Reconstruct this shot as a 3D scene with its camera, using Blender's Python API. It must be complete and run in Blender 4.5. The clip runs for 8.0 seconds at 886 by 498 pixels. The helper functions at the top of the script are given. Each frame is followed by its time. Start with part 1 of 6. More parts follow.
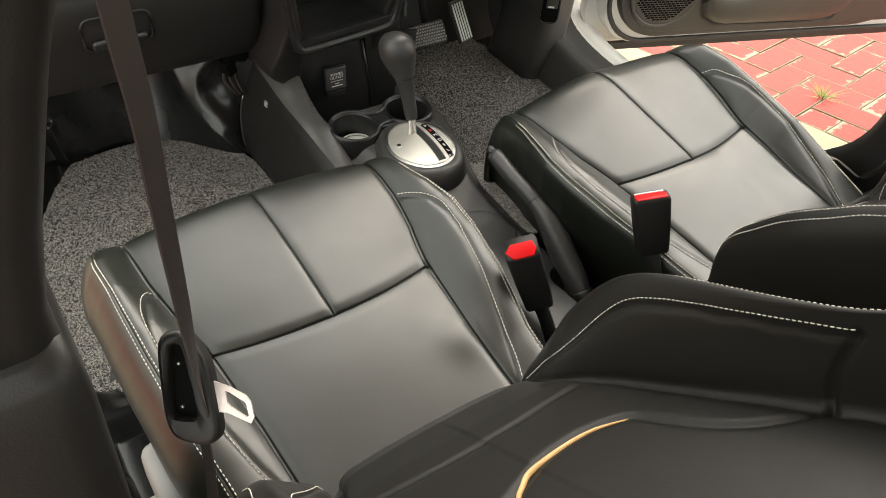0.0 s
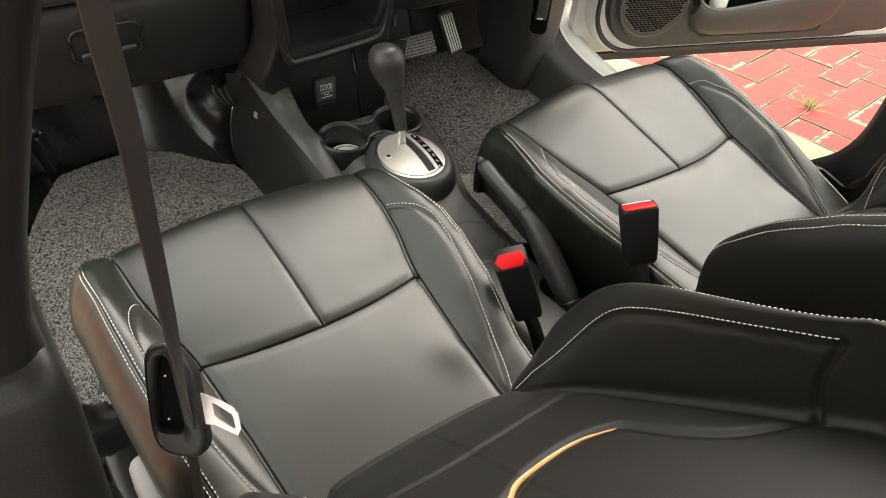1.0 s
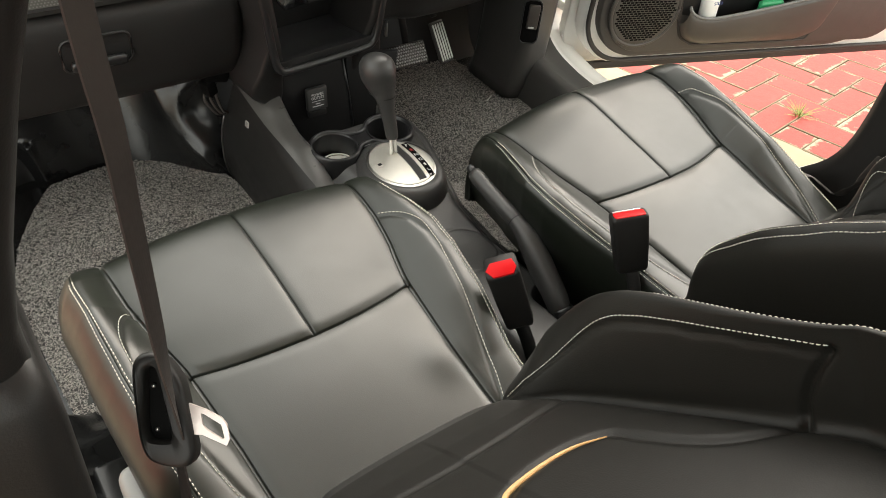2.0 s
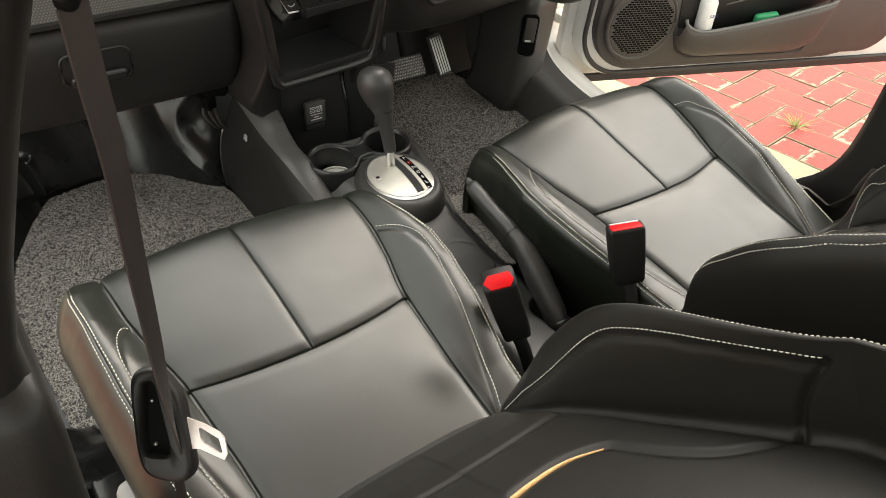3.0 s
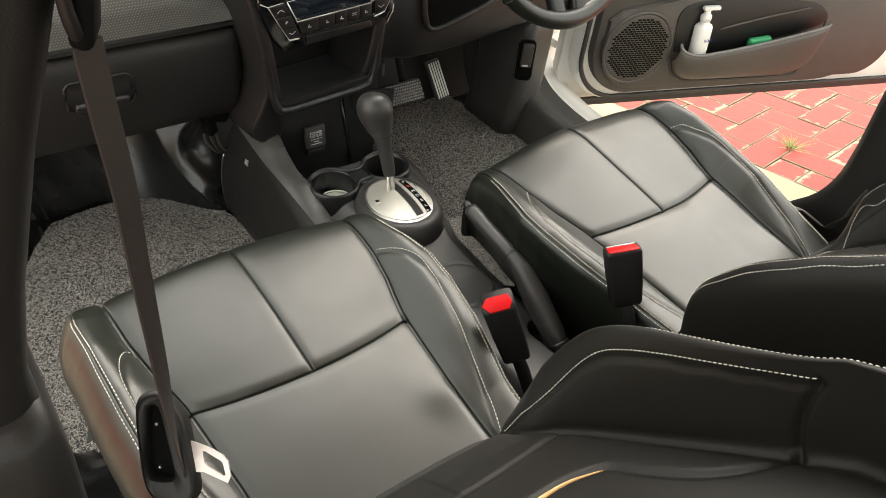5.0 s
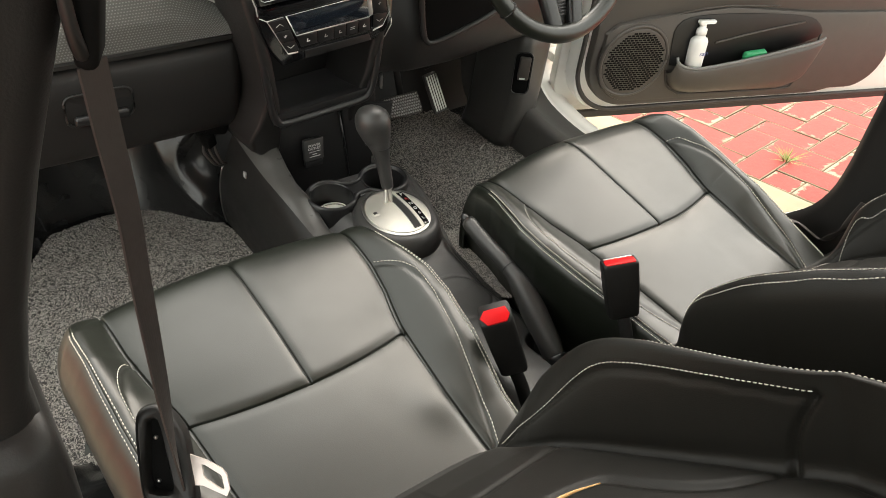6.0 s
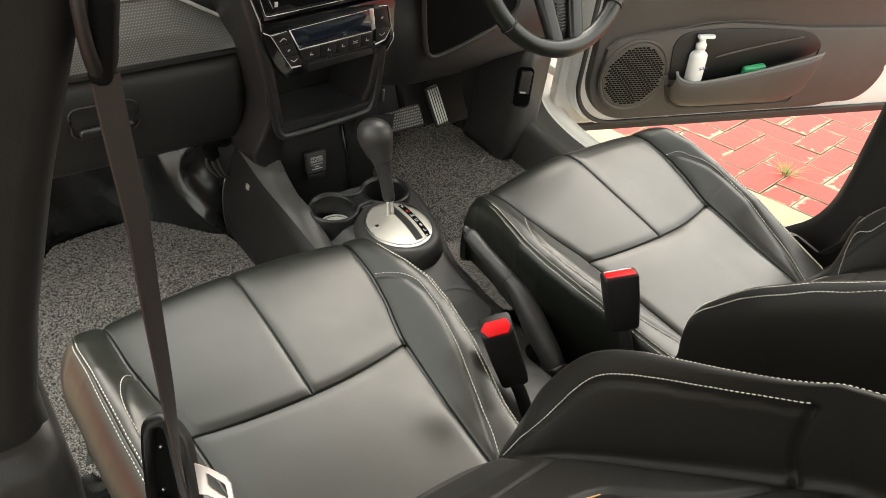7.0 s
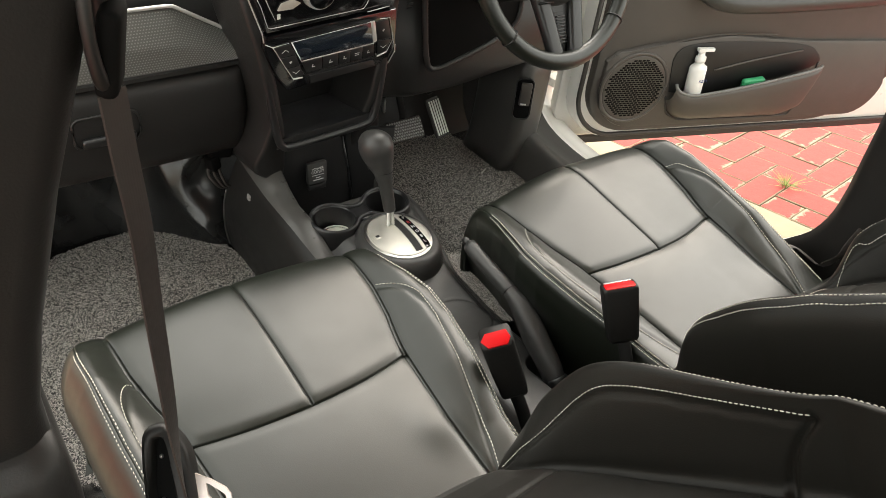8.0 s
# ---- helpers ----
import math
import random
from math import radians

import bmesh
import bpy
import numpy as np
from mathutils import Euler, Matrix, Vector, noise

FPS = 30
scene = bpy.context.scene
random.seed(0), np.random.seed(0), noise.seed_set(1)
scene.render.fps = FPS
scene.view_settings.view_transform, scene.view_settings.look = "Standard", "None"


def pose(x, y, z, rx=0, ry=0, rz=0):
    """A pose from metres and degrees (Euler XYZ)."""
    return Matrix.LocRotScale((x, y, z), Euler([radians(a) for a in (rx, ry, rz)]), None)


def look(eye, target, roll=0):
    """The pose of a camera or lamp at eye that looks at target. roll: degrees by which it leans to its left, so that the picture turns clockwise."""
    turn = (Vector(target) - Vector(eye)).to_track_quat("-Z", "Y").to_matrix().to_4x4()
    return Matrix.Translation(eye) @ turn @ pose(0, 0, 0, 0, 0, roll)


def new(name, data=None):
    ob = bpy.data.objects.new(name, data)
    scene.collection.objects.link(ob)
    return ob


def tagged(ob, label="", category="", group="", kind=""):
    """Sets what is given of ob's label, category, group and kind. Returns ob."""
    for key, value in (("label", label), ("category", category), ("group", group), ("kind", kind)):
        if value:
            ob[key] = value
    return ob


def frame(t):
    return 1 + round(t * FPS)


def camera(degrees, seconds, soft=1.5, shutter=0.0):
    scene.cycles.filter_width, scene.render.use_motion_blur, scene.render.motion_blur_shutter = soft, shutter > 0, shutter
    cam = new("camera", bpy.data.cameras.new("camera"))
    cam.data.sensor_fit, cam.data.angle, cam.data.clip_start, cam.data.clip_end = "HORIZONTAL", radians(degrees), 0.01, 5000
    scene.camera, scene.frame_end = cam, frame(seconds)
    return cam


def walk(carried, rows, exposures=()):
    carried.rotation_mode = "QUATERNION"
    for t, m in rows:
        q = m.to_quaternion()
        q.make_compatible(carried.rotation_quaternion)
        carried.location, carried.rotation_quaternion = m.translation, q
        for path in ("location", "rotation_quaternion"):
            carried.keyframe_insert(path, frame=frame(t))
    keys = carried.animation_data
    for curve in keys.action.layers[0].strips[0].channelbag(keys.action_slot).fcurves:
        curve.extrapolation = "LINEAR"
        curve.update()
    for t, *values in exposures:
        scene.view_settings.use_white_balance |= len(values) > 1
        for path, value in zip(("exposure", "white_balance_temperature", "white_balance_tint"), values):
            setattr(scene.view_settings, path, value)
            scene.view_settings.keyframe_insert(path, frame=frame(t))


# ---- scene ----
cam = camera(61.1, 8.0, 0.5)
PATH = [
    (0, (-0.642, -0.797, 1.046), (0.278, 0.299, -0.35), 7.8),
    (0.5, (-0.642, -0.798, 1.048), (0.291, 0.302, -0.337), 7.9),
    (1, (-0.64, -0.8, 1.049), (0.307, 0.3, -0.327), 8.1),
    (1.5, (-0.638, -0.801, 1.049), (0.322, 0.298, -0.319), 8.2),
    (3, (-0.638, -0.804, 1.055), (0.344, 0.315, -0.282), 8.1),
    (3.5, (-0.639, -0.805, 1.058), (0.346, 0.322, -0.268), 7.9),
    (4, (-0.64, -0.806, 1.06), (0.35, 0.329, -0.256), 7.9),
    (4.5, (-0.641, -0.808, 1.062), (0.353, 0.335, -0.244), 7.8),
    (5, (-0.643, -0.809, 1.064), (0.359, 0.341, -0.229), 7.7),
    (6.5, (-0.647, -0.812, 1.071), (0.375, 0.359, -0.187), 7.8),
    (7, (-0.65, -0.814, 1.073), (0.376, 0.368, -0.172), 7.8),
    (7.5, (-0.651, -0.814, 1.074), (0.379, 0.376, -0.159), 7.9),
    (8, (-0.652, -0.816, 1.076), (0.382, 0.382, -0.147), 7.9),
]
walk(cam, [(t, look(eye, target, roll)) for t, eye, target, roll in PATH], exposures=[(0, 1.24, 6650, 10), (8, 1.24, 6650, 10)])


# ---- light ----
# bright hazy sky, brightest ahead and to the right of the car
SUN_ELEV, SUN_ROT = 38, 50
world = bpy.data.worlds.new("sky")
scene.world = world
world.use_nodes = True
wn = world.node_tree.nodes
sky = wn.new("ShaderNodeTexSky")
sky.sky_type, sky.sun_disc = "NISHITA", False
sky.sun_elevation, sky.sun_rotation = radians(SUN_ELEV), radians(SUN_ROT)
sky.dust_density, sky.air_density = 6.0, 1.0
haze = wn.new("ShaderNodeMix")
haze.data_type = "RGBA"
haze.inputs[0].default_value = 0.75
haze.inputs[7].default_value = (8.55, 8.55, 7.75, 1)
wn["Background"].inputs["Strength"].default_value = 0.165
world.node_tree.links.new(sky.outputs[0], haze.inputs[6])
world.node_tree.links.new(haze.outputs[2], wn["Background"].inputs["Color"])
sun = new("sun", bpy.data.lights.new("sun", "SUN"))
sun.data.energy, sun.data.angle, sun.data.color = 1.4, radians(60), (1.0, 0.97, 0.92)
sun.matrix_world = look((10 * math.sin(radians(SUN_ROT)), 10 * math.cos(radians(SUN_ROT)), 10 * math.tan(radians(SUN_ELEV))), (0, 0, 0))


# ---- materials ----
def material(name, color, rough=0.5, metal=0.0, spec=0.5, grain=0.0, grain_scale=800.0, mottle=0.12, mottle_scale=6.0,
             rough_var=0.08, coat=0.0, grain_kind="noise", tint=None):
    """A procedural surface: colour with two scales of variation, rough spots and a fine relief."""
    m = bpy.data.materials.new(name)
    m.use_nodes = True
    nt = m.node_tree
    n, l = nt.nodes, nt.links
    b = n["Principled BSDF"]
    b.inputs["Metallic"].default_value = metal
    b.inputs["Specular IOR Level"].default_value = spec
    b.inputs["Coat Weight"].default_value = coat
    b.inputs["Coat Roughness"].default_value = 0.06
    co = n.new("ShaderNodeTexCoord")
    big = n.new("ShaderNodeTexNoise")
    big.inputs["Scale"].default_value, big.inputs["Detail"].default_value = mottle_scale, 5
    l.new(co.outputs["Object"], big.inputs["Vector"])
    mix = n.new("ShaderNodeMix")
    mix.data_type = "RGBA"
    t = tint or tuple(c * (1 + 2.5 * mottle) for c in color)
    mix.inputs[6].default_value = (*[c * (1 - mottle) for c in color], 1)
    mix.inputs[7].default_value = (*t, 1)
    l.new(big.outputs["Fac"], mix.inputs[0])
    l.new(mix.outputs[2], b.inputs["Base Color"])
    rng = n.new("ShaderNodeMapRange")
    rng.inputs["To Min"].default_value, rng.inputs["To Max"].default_value = rough - rough_var, rough + rough_var
    fine = n.new("ShaderNodeTexNoise")
    fine.inputs["Scale"].default_value, fine.inputs["Detail"].default_value = mottle_scale * 6, 4
    l.new(co.outputs["Object"], fine.inputs["Vector"])
    l.new(fine.outputs["Fac"], rng.inputs["Value"])
    l.new(rng.outputs[0], b.inputs["Roughness"])
    if grain:
        if grain_kind == "voronoi":
            g = n.new("ShaderNodeTexVoronoi")
            g.feature = "SMOOTH_F1"
            out = g.outputs["Distance"]
        else:
            g = n.new("ShaderNodeTexNoise")
            g.inputs["Detail"].default_value = 3
            out = g.outputs["Fac"]
        g.inputs["Scale"].default_value = grain_scale
        l.new(co.outputs["Object"], g.inputs["Vector"])
        bump = n.new("ShaderNodeBump")
        bump.inputs["Strength"].default_value, bump.inputs["Distance"].default_value = grain, 0.002
        l.new(out, bump.inputs["Height"])
        l.new(bump.outputs["Normal"], b.inputs["Normal"])
    return m


LEATHER = material("black_leather", (0.0100, 0.0120, 0.0086), 0.35, spec=0.62, grain=0.028, grain_scale=900, grain_kind="voronoi", mottle_scale=9)
LEATHER_SIDE = material("black_side_leather", (0.0105, 0.0100, 0.0086), 0.44, spec=0.21, grain=0.06, grain_scale=650, grain_kind="voronoi")
STITCH = material("off_white_thread", (0.62, 0.59, 0.52), 0.75, mottle=0.1, mottle_scale=300)
TAN = material("tan_piping", (0.72, 0.42, 0.17), 0.5, mottle_scale=60)
PLASTIC = material("black_grained_plastic", (0.038, 0.0375, 0.0365), 0.37, grain=0.12, grain_scale=900, mottle_scale=8)
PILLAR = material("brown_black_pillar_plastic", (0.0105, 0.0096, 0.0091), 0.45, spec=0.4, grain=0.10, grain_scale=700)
DASH = material("black_dashboard_plastic", (0.0140, 0.0134, 0.0130), 0.43, spec=0.42, grain=0.10, grain_scale=700, mottle_scale=5)
SATIN = material("satin_black_plastic", (0.014, 0.014, 0.0145), 0.32, mottle_scale=8)
# light caught by the console arms is put into this lighter base colour
ARM = material("satin_black_plastic_lit", (0.060, 0.058, 0.055), 0.30, mottle_scale=8)
PIANO = material("gloss_black_panel", (0.006, 0.006, 0.007), 0.10, rough_var=0.04, coat=0.6)
# near-black that stands in for shade in openings and slots; some black parts too
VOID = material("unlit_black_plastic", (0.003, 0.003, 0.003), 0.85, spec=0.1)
# stands in for shade in flat pockets and recesses; dark parts use it too
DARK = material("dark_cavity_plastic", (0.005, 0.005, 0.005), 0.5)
SILVER = material("satin_silver_plate", (0.62, 0.60, 0.54), 0.42, metal=0.55, mottle=0.05, mottle_scale=40)
CHROME = material("bright_chrome", (0.86, 0.85, 0.81), 0.24, metal=0.65, mottle=0.03, rough_var=0.05)
METAL = material("worn_steel", (0.55, 0.54, 0.52), 0.32, metal=1.0, mottle=0.1, mottle_scale=50)
STEEL = material("dull_pinkish_steel", (0.62, 0.55, 0.52), 0.45, metal=0.6, mottle=0.1, mottle_scale=60)
WHITE = material("white_car_paint", (0.78, 0.77, 0.73), 0.30, coat=0.5, mottle=0.03, mottle_scale=4)
WHITE_PL = material("white_bottle_plastic", (0.80, 0.80, 0.78), 0.35, mottle=0.02)
GREEN = material("green_packet_film", (0.03, 0.30, 0.12), 0.35, mottle_scale=30)
RED = material("red_button_plastic", (0.60, 0.004, 0.007), 0.42, spec=0.15, mottle=0.06)
RUBBER = material("black_rubber_seal", (0.035, 0.030, 0.027), 0.55, mottle_scale=20)
TRIM = material("warm_black_door_trim", (0.054, 0.048, 0.043), 0.48, grain=0.10, grain_scale=800, mottle_scale=5)
VINYL = material("glossy_black_vinyl", (0.013, 0.013, 0.013), 0.22, grain=0.05, grain_scale=160, mottle_scale=10)
PAINTLINE = material("pale_printing", (0.60, 0.60, 0.58), 0.6, mottle=0.03)
BLUEPRINT = material("dark_blue_printing", (0.05, 0.07, 0.22), 0.5, mottle=0.03)
REDPRINT = material("red_printing", (0.55, 0.03, 0.03), 0.5, mottle=0.03)
GRASS = material("yellow_green_grass", (0.20, 0.24, 0.05), 0.6, mottle=0.3, mottle_scale=90)
KERB = material("cream_concrete", (0.31, 0.25, 0.165), 0.85, grain=0.5, grain_scale=120, mottle=0.15, mottle_scale=7)
LINING = material("pale_roof_cloth", (0.50, 0.48, 0.43), 0.9, mottle=0.05)
MARGIN = material("worn_cream_paint", (0.28, 0.22, 0.145), 0.85, grain=0.4, grain_scale=150, mottle=0.22, mottle_scale=18)
SOIL = material("dark_joint_sand", (0.17, 0.125, 0.08), 0.9, grain=0.5, grain_scale=200)
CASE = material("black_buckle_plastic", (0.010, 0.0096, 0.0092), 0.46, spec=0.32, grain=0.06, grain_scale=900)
GREY_PL = material("grey_plastic_cover", (0.14, 0.14, 0.135), 0.38, grain=0.05, grain_scale=500)

PALE_GREY = material("pale_grey_plastic_cover", (0.27, 0.265, 0.255), 0.33, mottle=0.05)
# sheen on the sill and kick panel, partly put into a lighter base colour
KICK = material("black_plastic_painted_sheen", (0.058, 0.056, 0.053), 0.33, grain=0.06, grain_scale=900, mottle_scale=8)
CUPWHITE = material("clear_white_plastic_cup", (0.62, 0.62, 0.58), 0.25, mottle=0.2, mottle_scale=60)
INLAY = material("dark_grey_inlay", (0.066, 0.066, 0.060), 0.36, mottle_scale=12)
DISPLAY = material("blue_black_display_glass", (0.012, 0.017, 0.026), 0.07, rough_var=0.02, coat=1.0)


def webbing_material():
    m = material("brown_black_webbing", (0.026, 0.0215, 0.020), 0.55, spec=0.4, mottle_scale=40)
    n, l = m.node_tree.nodes, m.node_tree.links
    co = n.new("ShaderNodeTexCoord")
    w = n.new("ShaderNodeTexWave")
    w.inputs["Scale"].default_value, w.inputs["Distortion"].default_value = 220, 1.0
    l.new(co.outputs["Object"], w.inputs["Vector"])
    bump = n.new("ShaderNodeBump")
    bump.inputs["Strength"].default_value, bump.inputs["Distance"].default_value = 0.04, 0.001
    l.new(w.outputs["Fac"], bump.inputs["Height"])
    l.new(bump.outputs["Normal"], n["Principled BSDF"].inputs["Normal"])
    return m


def coil_material():
    """Looped vinyl matting: dark strands with pale glints."""
    m = bpy.data.materials.new("grey_looped_vinyl_mat")
    m.use_nodes = True
    n, l = m.node_tree.nodes, m.node_tree.links
    b = n["Principled BSDF"]
    co = n.new("ShaderNodeTexCoord")
    v = n.new("ShaderNodeTexNoise")
    v.inputs["Scale"].default_value, v.inputs["Detail"].default_value, v.inputs["Distortion"].default_value = 230, 3, 2.2
    l.new(co.outputs["Object"], v.inputs["Vector"])
    r = n.new("ShaderNodeValToRGB")
    e = r.color_ramp.elements
    e[0].position, e[0].color = 0.36, (0.006, 0.006, 0.006, 1)
    e[1].position, e[1].color = 0.64, (0.07, 0.066, 0.06, 1)
    mid = r.color_ramp.elements.new(0.50)
    mid.color = (0.018, 0.0174, 0.0168, 1)
    l.new(v.outputs["Fac"], r.inputs["Fac"])
    l.new(r.outputs["Color"], b.inputs["Base Color"])
    b.inputs["Roughness"].default_value = 0.5
    bump = n.new("ShaderNodeBump")
    bump.inputs["Strength"].default_value, bump.inputs["Distance"].default_value = 0.9, 0.006
    l.new(v.outputs["Fac"], bump.inputs["Height"])
    l.new(bump.outputs["Normal"], b.inputs["Normal"])
    return m


def brick_material():
    """Red-painted pavers, the paint rubbed off to a cream base at the edges and in spots."""
    m = bpy.data.materials.new("red_painted_paver")
    m.use_nodes = True
    n, l = m.node_tree.nodes, m.node_tree.links
    b = n["Principled BSDF"]
    co, info = n.new("ShaderNodeTexCoord"), n.new("ShaderNodeObjectInfo")
    geo = n.new("ShaderNodeNewGeometry")
    sep = n.new("ShaderNodeSeparateXYZ")
    l.new(co.outputs["Generated"], sep.inputs[0])

    def math_node(op, a, bb=None):
        k = n.new("ShaderNodeMath")
        k.operation = op
        for i, s in enumerate((a, bb)):
            if s is None:
                continue
            if hasattr(s, "links"):
                l.new(s, k.inputs[i])
            else:
                k.inputs[i].default_value = s
        return k.outputs[0]
    ex = math_node("ABSOLUTE", math_node("SUBTRACT", sep.outputs[0], 0.5))
    ey = math_node("ABSOLUTE", math_node("SUBTRACT", sep.outputs[1], 0.5))
    edge = math_node("MAXIMUM", math_node("ADD", ex, 0.03), ey)
    n1 = n.new("ShaderNodeTexNoise")
    n1.inputs["Scale"].default_value, n1.inputs["Detail"].default_value, n1.inputs["Roughness"].default_value = 27, 8, 0.72
    l.new(geo.outputs["Position"], n1.inputs["Vector"])
    wear = math_node("ADD", math_node("MAXIMUM", math_node("MULTIPLY", math_node("SUBTRACT", edge, 0.405), 4.5), -0.34), math_node("MULTIPLY", math_node("SUBTRACT", n1.outputs["Fac"], 0.525), 2.6))
    wear = math_node("ADD", wear, math_node("MULTIPLY", math_node("SUBTRACT", info.outputs["Random"], 0.72), 0.7))
    ramp = n.new("ShaderNodeValToRGB")
    ramp.color_ramp.elements[0].position, ramp.color_ramp.elements[1].position = 0.05, 0.30
    ramp.color_ramp.elements[0].color, ramp.color_ramp.elements[1].color = (0, 0, 0, 1), (1, 1, 1, 1)
    l.new(wear, ramp.inputs[0])
    n2 = n.new("ShaderNodeTexNoise")
    n2.inputs["Scale"].default_value, n2.inputs["Detail"].default_value = 60, 5
    l.new(geo.outputs["Position"], n2.inputs["Vector"])
    red = n.new("ShaderNodeMix")
    red.data_type = "RGBA"
    red.inputs[6].default_value, red.inputs[7].default_value = (0.27, 0.028, 0.021, 1), (0.39, 0.056, 0.040, 1)
    l.new(n2.outputs["Fac"], red.inputs[0])
    mix = n.new("ShaderNodeMix")
    mix.data_type = "RGBA"
    l.new(ramp.outputs[0], mix.inputs[0])
    l.new(red.outputs[2], mix.inputs[6])
    mix.inputs[7].default_value = (0.37, 0.295, 0.20, 1)
    l.new(mix.outputs[2], b.inputs["Base Color"])
    b.inputs["Roughness"].default_value = 0.75
    bump = n.new("ShaderNodeBump")
    bump.inputs["Strength"].default_value, bump.inputs["Distance"].default_value = 0.5, 0.004
    l.new(n1.outputs["Fac"], bump.inputs["Height"])
    l.new(bump.outputs["Normal"], b.inputs["Normal"])
    return m


def strand_material():
    """Loops of grey vinyl, each a little lighter or darker."""
    m = bpy.data.materials.new("grey_vinyl_strand")
    m.use_nodes = True
    n, l = m.node_tree.nodes, m.node_tree.links
    g, r = n.new("ShaderNodeNewGeometry"), n.new("ShaderNodeValToRGB")
    r.color_ramp.elements[0].color, r.color_ramp.elements[1].color = (0.08, 0.076, 0.070, 1), (0.62, 0.585, 0.54, 1)
    l.new(g.outputs["Random Per Island"], r.inputs[0])
    l.new(r.outputs[0], n["Principled BSDF"].inputs["Base Color"])
    n["Principled BSDF"].inputs["Roughness"].default_value = 0.4
    return m


STRAND = strand_material()
WEB, COIL, BRICK = webbing_material(), coil_material(), brick_material()


# ---- building helpers ----
def mesh_ob(name, verts, faces, mat, parent=None, label="", smooth=True):
    me = bpy.data.meshes.new(name)
    me.from_pydata([tuple(map(float, v)) for v in verts], [], [tuple(int(i) for i in f) for f in faces])
    me.materials.append(mat)
    me.update()
    if smooth:
        me.shade_smooth()
    ob = new(name, me)
    if parent is not None:
        ob.parent = parent
    return tagged(ob, label) if label else ob


def part(name, bm, mat, parent=None, label="", smooth=True, sharp=35):
    me = bpy.data.meshes.new(name)
    bmesh.ops.recalc_face_normals(bm, faces=bm.faces)
    bm.to_mesh(me)
    bm.free()
    me.materials.append(mat)
    if smooth:
        me.shade_smooth()
        me.set_sharp_from_angle(angle=radians(sharp))
    ob = new(name, me)
    if parent is not None:
        ob.parent = parent
    return tagged(ob, label) if label else ob


def thing(name, label, category, at=(0, 0, 0), group="", kind=""):
    ob = new(name)
    ob.matrix_basis = Matrix.Translation(at)
    ob.empty_display_size = 0.05
    return tagged(ob, label, category, group, kind)


def rbox(bm, size, m=None, bevel=0.004, segs=2, taper=1.0):
    """A box with rounded edges, its top scaled by taper."""
    r = bmesh.ops.create_cube(bm, size=1.0)
    for v in r["verts"]:
        k = taper if v.co.z > 0 else 1.0
        v.co = Vector((v.co.x * size[0] * k, v.co.y * size[1] * k, v.co.z * size[2]))
    es = list({e for v in r["verts"] for e in v.link_edges})
    vs = r["verts"]
    if bevel:
        res = bmesh.ops.bevel(bm, geom=es, offset=min(bevel, min(size) * 0.45), segments=segs, profile=0.5, affect="EDGES")
        vs = list({v for f in res["faces"] for v in f.verts} | {v for v in r["verts"] if v.is_valid})
    if m is not None:
        bmesh.ops.transform(bm, matrix=m, verts=vs)
    return vs


def disc(bm, r1, r2, depth, m, seg=32, bevel=0.0):
    r = bmesh.ops.create_cone(bm, cap_ends=True, segments=seg, radius1=r1, radius2=r2, depth=depth)
    vs = r["verts"]
    if bevel:
        es = [e for e in {e for v in vs for e in v.link_edges} if any(len(f.verts) > 4 for f in e.link_faces)]
        res = bmesh.ops.bevel(bm, geom=es, offset=bevel, segments=2, profile=0.5, affect="EDGES")
        vs = list({v for f in res["faces"] for v in f.verts} | {v for v in vs if v.is_valid})
    bmesh.ops.transform(bm, matrix=m, verts=vs)
    return vs


def spline(points, n):
    """A smooth curve through points, as n points at even steps along it."""
    p = np.array(points, float)
    q = np.vstack([2 * p[0] - p[1], p, 2 * p[-1] - p[-2]])
    out = []
    for i in range(len(p) - 1):
        t = np.linspace(0, 1, 24, endpoint=False)[:, None]
        a, b, c, d = q[i], q[i + 1], q[i + 2], q[i + 3]
        out.append(0.5 * (2 * b + (c - a) * t + (2 * a - 5 * b + 4 * c - d) * t ** 2 + (3 * b - a - 3 * c + d) * t ** 3))
    out = np.vstack(out + [p[-1:]])
    s = np.r_[0, np.cumsum(np.linalg.norm(np.diff(out, axis=0), axis=1))]
    k = np.linspace(0, s[-1], n)
    return np.stack([np.interp(k, s, out[:, j]) for j in range(p.shape[1])], 1)


def tube(points, r, seg=8, flat=1.0, up=(0, 0, 1), caps=True):
    """Vertices and faces of a round or flattened rod along points; r may be a list."""
    p = np.array(points, float)
    rr = np.full(len(p), r, float) if np.isscalar(r) else np.interp(np.linspace(0, 1, len(p)), np.linspace(0, 1, len(r)), r)
    tan = np.gradient(p, axis=0)
    tan /= np.linalg.norm(tan, axis=1)[:, None] + 1e-12
    verts, faces = [], []
    for i in range(len(p)):
        s = np.cross(tan[i], up)
        if np.linalg.norm(s) < 1e-4:
            s = np.cross(tan[i], (0, 1, 0.1))
        s /= np.linalg.norm(s)
        w = np.cross(s, tan[i])
        for k in range(seg):
            a = 2 * math.pi * k / seg
            verts.append(p[i] + rr[i] * (math.cos(a) * s + flat * math.sin(a) * w))
    for i in range(len(p) - 1):
        for k in range(seg):
            a, b = i * seg + k, i * seg + (k + 1) % seg
            faces.append((a, b, b + seg, a + seg))
    if caps:
        faces.append(tuple(range(seg))[::-1])
        faces.append(tuple((len(p) - 1) * seg + k for k in range(seg)))
    return verts, faces


